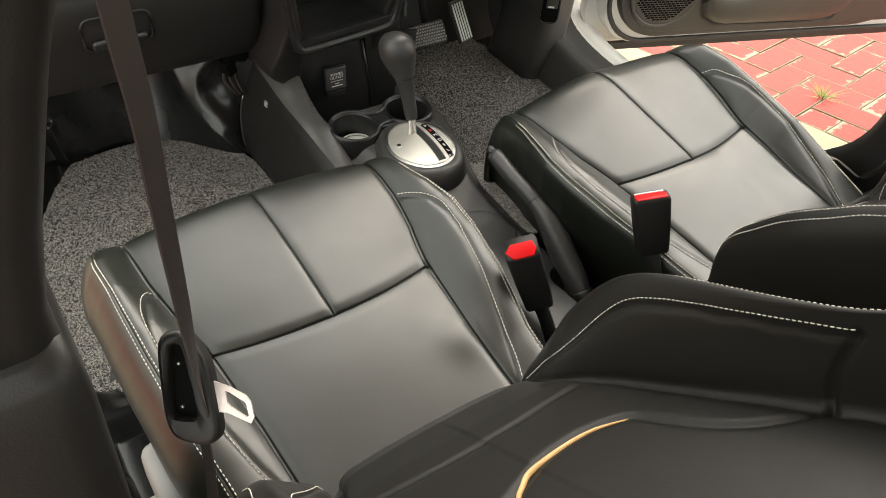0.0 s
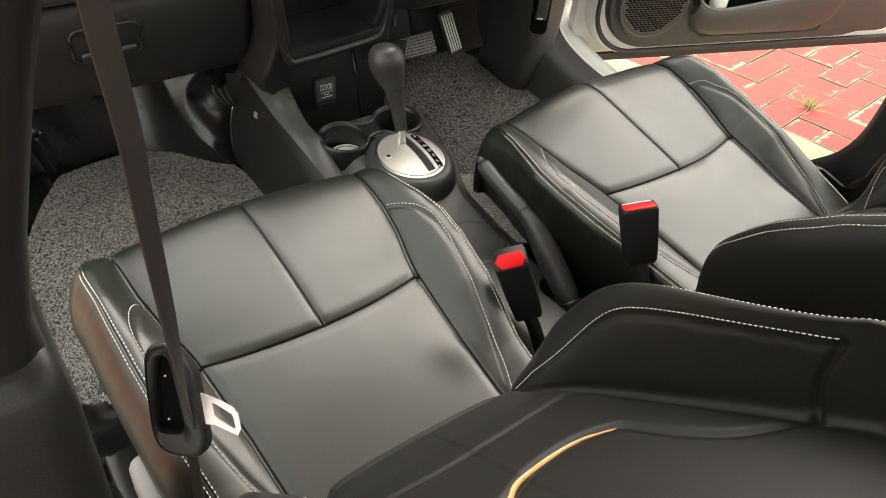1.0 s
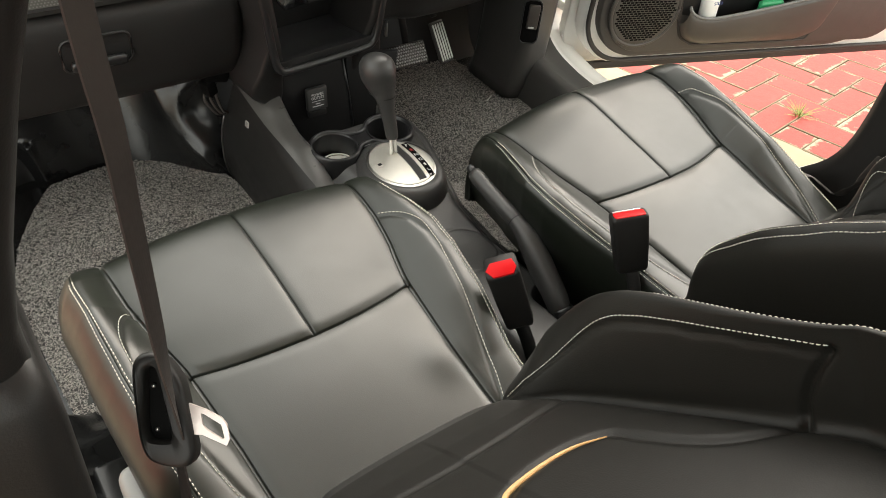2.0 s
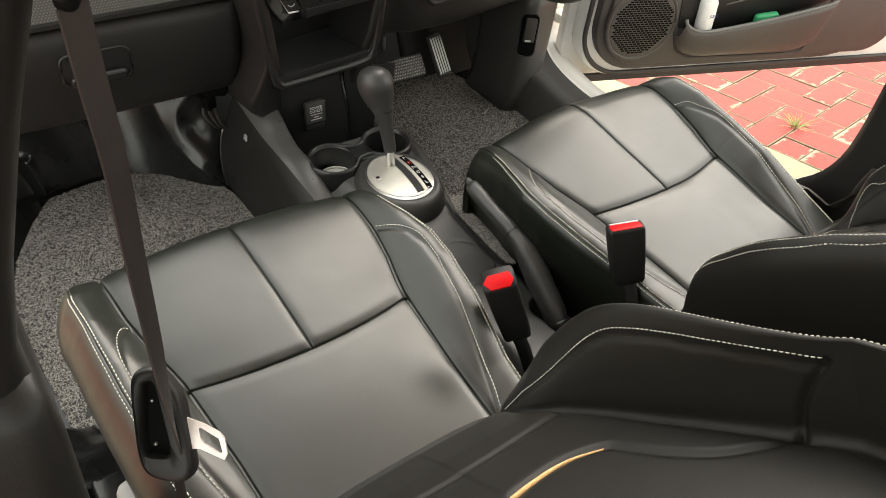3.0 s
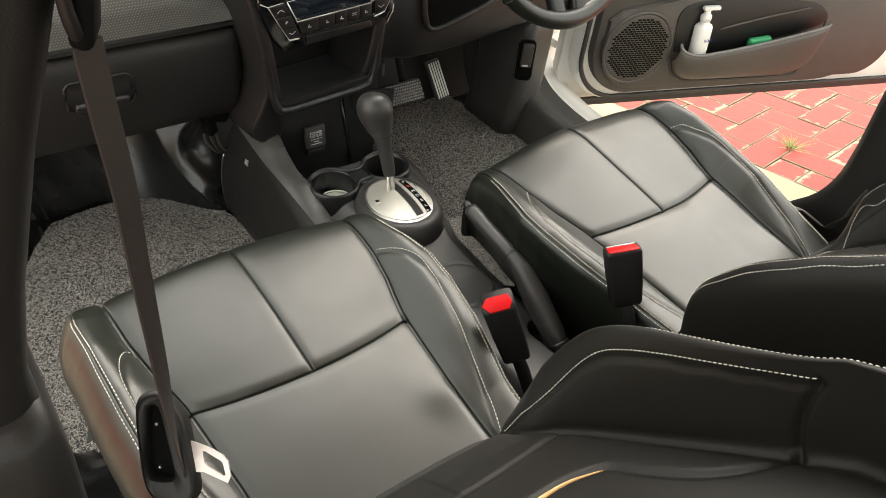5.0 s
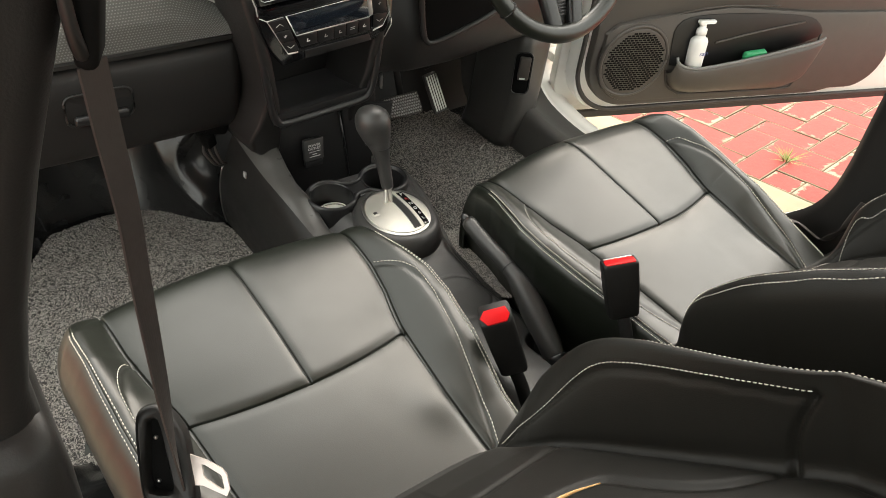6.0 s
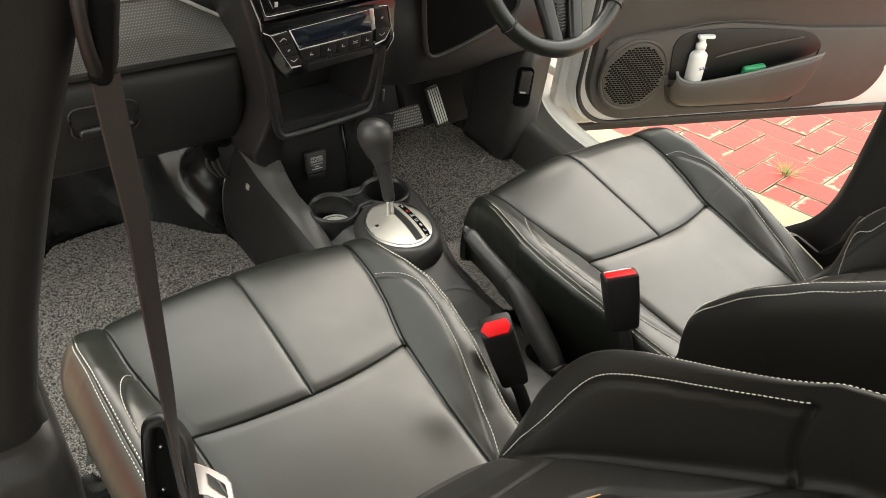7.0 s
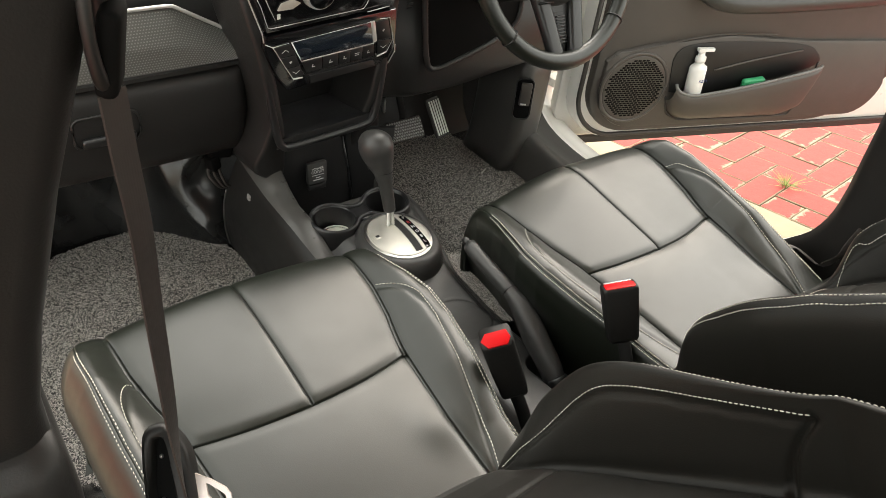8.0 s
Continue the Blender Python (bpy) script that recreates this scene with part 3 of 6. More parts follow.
    if n[U.shape[0] // 2, 113, 2] < 0:
        n = -n
    p = p - n * g[..., None]
    c = lambda a: (a[:-1, :-1] + a[1:, 1:]) / 2
    cu, csu, ck = c(U), c(su), c(gk)
    kind = np.where(np.abs(cu) < csu, 1, np.where(ck < 118, np.where(cu < 0, 2, 3), np.where(cu < 0, 4, 5)))
    split_sheet(p, kind, {1: ("back_panel", ""), 2: ("back_bolster", ""), 3: ("back_bolster", "")}, LEATHER_SIDE, seat)
    split_sheet(p, kind, {4: ("back_side", ""), 5: ("back_side", "")}, LEATHER_SIDE, seat)
    # rear board
    m = len(gs)
    verts = list(p[0]) + list(p[-1])
    faces = [(i, i + 1, m + i + 1, m + i) for i in range(m - 1)]
    mesh_ob("back_board", verts, faces, PLASTIC, seat)
    gk_line = np.arange(U.shape[0])
    mid = U.shape[0] // 2
    for s in (-1, 1):
        def k_of(u, sv):
            j = int(np.argmin(np.abs(gs - sv)))
            row = q[j]
            a = int(np.argmin(np.abs(row[:110, 0] - u)))
            return mid + s * a

        def k_crest(sv, extra):
            j = int(np.argmin(np.abs(gs - sv)))
            cr = float(np.interp(sv, [-0.03, 0.2, 0.4, 0.5, 0.62], [0.205, 0.218, 0.214, 0.205, 0.17]))
            return mid + s * (int(np.argmin(np.abs(q[j][:120, 0] - cr))) + extra)
        def k_wall(sv, f):
            row = q[int(np.argmin(np.abs(gs - sv)))]
            top_k = int(np.argmax(row[:, 1]))
            low_k = int(np.argmin(row[:top_k + 1, 1]))
            want = row[low_k, 1] + f * (row[top_k, 1] - row[low_k, 1])
            return mid + s * (low_k + int(np.argmin(np.abs(row[low_k:top_k + 1, 1] - want))))
        line = [(k_wall(sv, fr), sv) for sv, fr in ((0.0, 0.19), (0.035, 0.33), (0.07, 0.51), (0.11, 0.70), (0.15, 0.785), (0.22, 0.81), (0.28, 0.82), (0.34, 0.81), (0.386, 0.79))]
        stitches("stitching", p, n, gk_line, gs, line, seat, 0.0056, 0.0042, 0.0007, 0.0004)
        for extra in ((3,) if shift > 0 else (1, 4)):
            line = [(k_crest(sv, extra), sv) for sv in np.linspace(0.02, 0.56, 16)]
            stitches("stitching", p, n, gk_line, gs, line, seat, 0.0056, 0.0042, 0.0007, 0.0004)
    # tan piping round the back's inset
    def on(u, sv):
        j = int(np.argmin(np.abs(gs - sv)))
        a = mid + (1 if u > 0 else -1) * int(np.argmin(np.abs(q[j][:, 0] - abs(u))))
        return p[a, j] + n[a, j] * 0.001
    pts = spline([on(u, sv) for u, sv in ((-0.052, 0.272), (-0.050, 0.248), (-0.040, 0.228), (-0.023, 0.212), (-0.005, 0.202), (0.042, 0.197), (0.077, 0.199), (0.106, 0.211))], 50)
    v, f = tube(pts, [0.0006 + 0.0024 * math.sin(math.pi * min(1, max(0, (i + 2) / 53))) for i in range(50)], 8, 0.6)
    mesh_ob("piping", v, f, TAN, seat, "tan piping")


def seat_base(seat, cover):
    for s in (-1, 1):
        bm = bmesh.new()
        rbox(bm, (0.035, 0.52, 0.03), pose(s * 0.17, -0.23, 0.033), 0.004)
        rbox(bm, (0.025, 0.56, 0.018), pose(s * 0.17, -0.23, 0.009), 0.003)
        part("seat_rail", bm, METAL, seat, "steel slide rail")
    bm = bmesh.new()
    rbox(bm, (0.38, 0.44, 0.05), pose(0, -0.24, 0.075), 0.015)
    part("seat_pan", bm, DARK, seat)


def car_seat(x, label, shift, swell):
    seat = thing("car_seat", label, "car seat", (x, 0, 0), group="front seats")
    cushion(seat, -0.0036 if x < 0 else 0.0012, 1 if x > 0 else -1)
    backrest(seat, shift, swell)
    seat_base(seat, x < 0)
    return seat


passenger = car_seat(-0.344, "reclined front passenger seat in black stitched leather beside the open doorway", 0.014,
                     [(-0.03, 0.10), (0.0, 0.42), (0.03, 0.62), (0.05, 0.75), (0.08, 0.91), (0.106, 1.05), (0.14, 1.15), (0.18, 1.17), (0.24, 1.11), (0.31, 1.05), (0.37, 1.03), (0.42, 1.06), (0.55, 0.85), (0.62, 0.4)])
car_seat(0.337, "reclined driver seat in black stitched leather behind the steering wheel", -0.012,
                  [(-0.03, 0.0), (0.038, 0.0), (0.052, 0.30), (0.062, 0.56), (0.08, 0.72), (0.10, 0.85), (0.14, 1.0), (0.18, 1.11), (0.24, 1.18), (0.31, 1.20), (0.42, 1.18), (0.55, 0.9), (0.62, 0.4)])

# grey recliner cover low on the passenger seat's door side
bm = bmesh.new()
rbox(bm, (0.034, 0.26, 0.085), pose(-0.250, -0.372, 0.165, 12, 0, 0), 0.016, 4)
cover = part("recliner_cover", bm, PALE_GREY, passenger, "grey plastic side cover")
bm = bmesh.new()
rbox(bm, (0.020, 0.15, 0.034), pose(-0.272, -0.375, 0.172, 12, 0, 0), 0.008, 3)
part("recline_lever", bm, PALE_GREY, cover, "pale grey lever")
bm = bmesh.new()
rbox(bm, (0.05, 0.16, 0.022), pose(-0.262, -0.19, 0.030, 6, 8, 0), 0.008, 3)
part("rail_foot", bm, VINYL, passenger, "glossy black rail foot")


# ---- floor mats and small floor parts ----
def inside(x, y, outline):
    """Which points lie within a polygon."""
    ok = np.zeros(len(x), bool)
    for (x0, y0), (x1, y1) in zip(outline, outline[1:] + outline[:1]):
        cut = ((y0 > y) != (y1 > y)) & (x < (x1 - x0) * (y - y0) / (y1 - y0 + 1e-12) + x0)
        ok ^= cut
    return ok


def floor_mat(label, outline, count, seed, turned_up=False):
    """A backing sheet under a felt of small vinyl loops."""
    t = thing("floor_mat", label, "floor mat", group="floor mats")
    bm = bmesh.new()
    f = bm.faces.new([bm.verts.new((x, y, 0.0)) for x, y in outline])
    bmesh.ops.triangulate(bm, faces=[f])
    r = bmesh.ops.extrude_face_region(bm, geom=list(bm.faces))
    bmesh.ops.translate(bm, vec=(0, 0, 0.008), verts=[v for v in r["geom"] if isinstance(v, bmesh.types.BMVert)])
    part("backing", bm, COIL, t, "dark looped backing", sharp=60)
    rng = np.random.default_rng(seed)
    o = np.array(outline)
    x, y = rng.uniform(o[:, 0].min(), o[:, 0].max(), count), rng.uniform(o[:, 1].min(), o[:, 1].max(), count)
    ok = inside(x, y, outline) & ~((np.abs(np.abs(x) - 0.34) < 0.14) & (y < -0.02))     # bare backing under the seats
    x, y = x[ok], y[ok]
    n = len(x)
    ang, size, tilt, bend = rng.uniform(0, 6.283, n), rng.uniform(0.0013, 0.0026, n), rng.uniform(-0.9, 0.9, n), rng.uniform(1.6, 3.6, n)
    base = 0.0075 + rng.uniform(0, 0.003, n)
    if turned_up:                             # its inner edge climbs the side of the console
        foot = lambda y: 0.022 + np.interp(y, [-0.16, -0.1, 0.0, 0.10, 0.16], [0.076, 0.076, 0.080, 0.100, 0.112])
        side = np.array([[(foot(y) + x, y, z) for y in np.linspace(-0.14, 0.07, 12)] for x, z in ((0.042, 0.138), (0.026, 0.146), (0.000, 0.157), (-0.004, 0.150))])
        quads = [(i * 12 + j, i * 12 + j + 1, i * 12 + j + 13, i * 12 + j + 12) for i in range(3) for j in range(11)]
        mesh_ob("turned_edge", side.reshape(-1, 3), quads, COIL, t, "mat edge turned up against the console")
        m = 3600
        k = rng.uniform(0, 1, m)
        y2 = rng.uniform(-0.14, 0.07, m)
        x, y, base = np.r_[x, foot(y2) + 0.042 * k], np.r_[y, y2], np.r_[base, 0.1580 - 0.019 * k + rng.uniform(0, 0.003, m)]
        ang, size, tilt, bend = (np.r_[a, a[:m]] for a in (ang, size, tilt, bend))
        n += m
    d = np.stack([np.cos(ang), np.sin(ang), 0 * ang], 1)
    s = np.stack([-np.sin(ang), np.cos(ang), 0 * ang], 1)
    up = np.cos(tilt)[:, None] * np.array([0, 0, 1.0]) + np.sin(tilt)[:, None] * s
    ks, rad = 3, 0.00070
    verts = np.zeros((n, ks, 3, 3))
    for i in range(ks):
        a = (i / (ks - 1) - 0.5) * bend
        c = np.stack([x, y, base], 1) + d * (size * np.sin(a))[:, None] + up * (size * (np.cos(a) - 0.45))[:, None]
        nor = d * np.sin(a)[:, None] + up * np.cos(a)[:, None]
        bi = np.cross(d, up)
        for q in range(3):
            w = 2 * math.pi * q / 3 + 0.5
            verts[:, i, q] = c + rad * (math.cos(w) * nor + math.sin(w) * bi)
    idx = np.arange(n * ks * 3).reshape(n, ks, 3)
    quads = [np.stack([idx[:, i, q], idx[:, i, (q + 1) % 3], idx[:, i + 1, (q + 1) % 3], idx[:, i + 1, q]], -1) for i in range(ks - 1) for q in range(3)]
    me = bpy.data.meshes.new("pile")
    me.from_pydata(verts.reshape(-1, 3).tolist(), [], np.concatenate(quads).tolist())
    me.materials.append(STRAND)
    me.shade_smooth()
    ob = new("pile", me)
    ob.parent = t
    tagged(ob, "grey vinyl loops", kind="stuff")
    return t


floor_mat("dark grey looped vinyl mat before the passenger seat", [(-0.62, -0.03), (-0.635, 0.32), (-0.60, 0.44), (-0.55, 0.53), (-0.50, 0.598), (-0.415, 0.612), (-0.36, 0.612), (-0.29, 0.618), (-0.235, 0.606), (-0.216, 0.56), (-0.203, 0.51), (-0.176, 0.482), (-0.164, 0.435), (-0.15, 0.37), (-0.13, 0.2), (-0.13, -0.03)], 66000, 3)
floor_mat("dark grey looped vinyl mat under the pedals", [(0.12, -0.1), (0.12, 0.30), (0.15, 0.52), (0.20, 0.66), (0.58, 0.69), (0.62, 0.50), (0.64, 0.42), (0.66, 0.40), (0.66, -0.1)], 66000, 4, True)


# ---- centre console ----
def console_height(x, y):
    """The console's top: shoulders, cup wells, selector boss, brake slot and the tray before the stack."""
    cx = 0.018
    half = np.interp(y, [-0.55, -0.36, -0.1, 0.0, 0.10, 0.20, 0.30, 0.42], [0.085, 0.085, 0.076, 0.080, 0.100, 0.120, 0.118, 0.112])
    top = np.interp(y, [-0.55, -0.38, -0.25, -0.1, 0.0, 0.10, 0.20, 0.28, 0.34, 0.40], [0.20, 0.20, 0.185, 0.175, 0.182, 0.198, 0.210, 0.221, 0.232, 0.245])
    e = np.abs(x - cx) / half
    z = top - 0.016 * smooth01((e - 0.55) / 0.45) ** 2 * 1.6
    # tray floor before the stack, between the two arms
    inner = smooth01((y - 0.246) / 0.006) * (1 - smooth01((np.abs(x - cx) - 0.120) / 0.008))
    z = z * (1 - inner) + 0.118 * inner
    # selector boss
    r = np.hypot((x - 0.022) / 0.076, (y - 0.096) / 0.090)
    z = np.maximum(z, np.where(r < 1, 0.199 + 0.018 * smooth01((1 - r) / 0.16), 0))
    # cup wells with a low rim
    for ux, uy, ur in ((-0.057, 0.203, 0.043), (0.063, 0.207, 0.043)):
        rr = np.hypot(x - ux, y - uy)
        z = np.where(rr < ur - 0.001, 0.217 - 0.090 * smooth01((ur - 0.001 - rr) / 0.003), z)
    # brake slot
    q = np.hypot(np.clip(np.abs(y + 0.300) - 0.026, 0, None), x - 0.064)
    z = np.where(q < 0.027, z - 0.045 * smooth01((0.027 - q) / 0.006), z)
    # shallow round lid line
    rr = np.abs(np.hypot(x - 0.02, (y + 0.115)) - 0.055)
    z = z - 0.0018 * np.exp(-(rr / 0.0018) ** 2) * (np.abs(x - cx) < half * 0.9)
    return z, half, cx


def console():
    body = thing("centre_console", "black grained plastic console between the front seats", "console", (0.018, 0, 0))
    k = np.linspace(-1, 1, 120)
    ys = np.arange(-0.55, 0.4001, 0.0032)
    K, Y = np.meshgrid(k, ys, indexing="ij")
    half = console_height(np.zeros_like(Y), Y)[1]
    X = 0.018 + K * half
    Z = console_height(X, Y)[0]
    p = np.stack([X, Y, Z], -1)
    side = []
    for s in (0, -1):
        edge = p[s]
        sg = -1 if s == 0 else 1
        wide = smooth01((ys - 0.02) / 0.16)
        cols = []
        for a0, d0, a1, d1 in ((0.005, 0.003, 0.010, 0.006), (0.008, 0.012, 0.024, 0.026), (0.010, 0.03, 0.034, 0.046), (0.012, 0.06, 0.038, 0.062), (0.016, 0.12, 0.042, 0.12), (0.018, 0.30, 0.046, 0.30)):
            a, d = a0 + (a1 - a0) * wide, d0 + (d1 - d0) * wide
            cols.append(np.stack([edge[:, 0] + sg * a, edge[:, 1], np.maximum(edge[:, 2] - d, 0.001)], -1))
        side.append(cols[::-1] if s == 0 else cols)
    p = np.concatenate([np.array(side[0]), p, np.array(side[1])], 0)
    p[..., 0] -= 0.018
    rows, cols = p.shape[:2]
    ids = np.arange(rows * cols).reshape(rows, cols)
    quads = np.stack([ids[:-1, :-1], ids[1:, :-1], ids[1:, 1:], ids[:-1, 1:]], -1)
    dark = np.zeros(quads.shape[:2], bool)
    mesh_ob("body", p.reshape(-1, 3), quads[~dark], PLASTIC, body)
    # cup liners, turned, with a rolled rim, and the bridge that joins the rims
    for ux, uy, ur in ((-0.057, 0.203, 0.043), (0.063, 0.207, 0.043)):
        prof = [(ur + 0.0008, -0.0010), (ur - 0.0006, 0.0000), (ur - 0.0022, -0.006), (ur - 0.0050, -0.060), (ur - 0.0080, -0.074), (ur - 0.016, -0.078), (0.001, -0.078)]
        prof = spline(prof, 30)
        rings = [[(ux - 0.018 + r * math.cos(a), uy + r * math.sin(a), 0.217 + z) for r, z in prof] for a in np.linspace(0, 2 * math.pi, 49)]
        v, f = loft(rings, closed=False)
        mesh_ob("cup_liner", v, f, SATIN, body, "smooth black cup well")
    # one rolled rim round both wells, waisted between them, on a skirt that swells into the body
    cl, cr_, rr = (-0.057, 0.203), (0.063, 0.207), 0.0465
    eight = [(cl[0] + rr * math.cos(a), cl[1] + rr * math.sin(a)) for a in np.linspace(radians(50), radians(310), 26)]
    eight += [(-0.013, 0.182), (0.003, 0.186), (0.019, 0.185)]
    eight += [(cr_[0] + rr * math.cos(a), cr_[1] + rr * math.sin(a)) for a in np.linspace(radians(230), radians(490), 26)]
    eight += [(0.019, 0.228), (0.003, 0.222), (-0.013, 0.226)]
    eight = spline(eight + eight[:1], 121)[:-1]
    tang = np.roll(eight, -1, 0) - np.roll(eight, 1, 0)
    outw = np.stack([tang[:, 1], -tang[:, 0]], 1) / np.linalg.norm(tang, axis=1)[:, None]
    rings = []
    for off, z in ((-0.0045, 0.2150), (-0.0040, 0.2185), (-0.0015, 0.2205), (0.0015, 0.2200), (0.0032, 0.2170), (0.0040, 0.2100), (0.0058, 0.198), (0.0095, 0.182), (0.016, 0.165), (0.020, 0.150)):
        rings.append([(x - 0.018, y, z) for x, y in eight + outw * off])
    v, f = loft(rings, caps=False)
    mesh_ob("cup_rim", v, f, SATIN, body, "smooth black double rim")
    bm = bmesh.new()
    rbox(bm, (0.034, 0.050, 0.006), pose(0.003 - 0.018, 0.2045, 0.2115), 0.002, 2)
    part("cup_bridge", bm, SATIN, body)
    # turned boss under the selector
    rings = [[(0.004 + rx * math.cos(a), 0.097 + ry * math.sin(a), z) for rx, ry, z in ((0.086, 0.100, 0.176), (0.082, 0.096, 0.194), (0.078, 0.091, 0.208), (0.071, 0.083, 0.2165), (0.064, 0.075, 0.2180), (0.058, 0.068, 0.2175))] for a in np.linspace(0, 2 * math.pi, 65)]
    v, f = loft(rings, closed=False)
    mesh_ob("selector_boss", v, f, PLASTIC, body)
    # panel behind the tray, with the socket
    prism("rear_panel", [(-0.125, -0.04), (0.054, -0.04), (0.050, 0.0), (0.033, 0.16), (-0.125, 0.16)], pose(0, 0.348, 0.142, 84, 0, 0), 0.01, SATIN, body)
    prism("turned_panel", [(0.004, -0.04), (0.075, -0.04), (0.090, 0.16), (-0.017, 0.16)], pose(0.050, 0.348, 0.142, 84, 0, -24), 0.01, SATIN, body)
    v, f = tube([(0.0505, 0.346, 0.140), (0.044, 0.3545, 0.21), (0.032, 0.362, 0.29)], 0.0022, 6)
    mesh_ob("rib", v, f, SATIN, body)
    # the arms that rise to the dash: a broad satin one over a smooth side wall, and a narrow one
    def arm_ring(y):
        zi = float(np.interp(y, [0.10, 0.16, 0.217, 0.262, 0.2975, 0.328, 0.42], [0.190, 0.203, 0.2205, 0.2230, 0.2345, 0.2510, 0.300]))
        zo = float(np.interp(y, [0.10, 0.17, 0.238, 0.309, 0.363, 0.42], [0.190, 0.206, 0.222, 0.2335, 0.2515, 0.275]))
        k = smooth01((y - 0.10) / 0.32)
        yb = y + 0.058 * k ** 2
        return [(-0.098, y, zi - 0.085), (-0.0985, y, zi - 0.006), (-0.1005, y, zi), (-0.106, y, zi + 0.0025), (-0.124, y, 0.5 * (zi + zo) + 0.005), (-0.140, y, zo + 0.002), (-0.150, y, zo - 0.007),
                (-0.158, y + 0.006 * k, zo - 0.030), (-0.166 - 0.012 * k, 0.6 * y + 0.4 * yb, 0.55 * zo), (-0.164 - 0.010 * k, 0.25 * y + 0.75 * yb, 0.24 * zo), (-0.157 - 0.004 * k, yb, 0.002)]
    rows = [spline(arm_ring(y), 46) - np.array((0.018, 0, 0)) for y in np.linspace(0.42, 0.10, 44)]
    # lit top and shaded side are told apart by colour: lighter arm, darker apron
    split = 18
    v, f = loft([list(r[:split]) for r in rows], closed=False)
    mesh_ob("arm", v, f, ARM, body, "broad satin black arm, painted lighter as if lit")
    v, f = loft([list(r[split - 1:]) for r in rows], closed=False)
    mesh_ob("side_apron", v, f, CASE, body, "smooth black side panel, painted darker as if shaded")
    front = rows[0][split + 8:]
    v, f = tube(front + np.array((-0.0008, 0.002, 0)), 0.0015, 6)
    mesh_ob("panel_edge", v, f, METAL, body, "bright worn edge")
    rows = []
    for y in np.linspace(0.43, 0.22, 26):
        z = float(np.interp(y, [0.22, 0.27, 0.335, 0.392, 0.43], [0.165, 0.172, 0.186, 0.216, 0.245]))
        x = float(np.interp(y, [0.22, 0.30, 0.43], [0.108, 0.116, 0.122]))
        pts = [(x - 0.004, y, z - 0.06), (x - 0.003, y, z - 0.006), (x, y, z), (x + 0.010, y, z + 0.003), (x + 0.018, y, z), (x + 0.022, y, z - 0.008), (x + 0.028, y, 0.10), (x + 0.026, y, 0.002)]
        rows.append(spline(pts, 26) - np.array((0.018, 0, 0)))
    v, f = loft([list(r) for r in rows], closed=False)
    mesh_ob("arm", v, f, ARM, body, "narrow satin black arm, painted lighter as if lit")
    bm = bmesh.new()
    rbox(bm, (0.004, 0.012, 0.012), pose(-0.181, 0.355, 0.205, 0, 8, 0), 0.0015)
    part("clip", bm, PALE_GREY, body)
    return body


console()


def power_outlet():
    t = thing("power_outlet", "square black socket cover with pale lettering", "socket", (-0.020, 0.346, 0.231))
    m = pose(0, 0, 0, 84, 0, 0)
    bm = bmesh.new()
    rbox(bm, (0.045, 0.048, 0.012), m @ pose(0, 0, 0.004), 0.004, 2)
    lid = part("lid", bm, PLASTIC, t)
    bm = bmesh.new()
    rbox(bm, (0.040, 0.013, 0.010), m @ pose(0, -0.032, 0.003), 0.003, 2)
    part("tab", bm, SATIN, t)
    for text, size, dy in (("POWER", 0.0078, 0.008), ("OUTLET", 0.0078, 0.001)):
        cu = bpy.data.curves.new("lettering", "FONT")
        cu.body, cu.size, cu.align_x, cu.extrude = text, size, "CENTER", 0.0002
        cu.materials.append(PAINTLINE)
        ob = new("lettering", cu)
        ob.parent = lid
        ob.matrix_basis = m @ pose(0, dy, 0.0102)
    for dy, w in ((-0.0035, 0.026), (-0.009, 0.010), (-0.014, 0.024)):
        bm = bmesh.new()
        rbox(bm, (w, 0.0009 if dy > -0.005 else 0.0018, 0.0004), m @ pose(0, dy, 0.0102), 0)
        part("marking", bm, PAINTLINE, lid)


power_outlet()


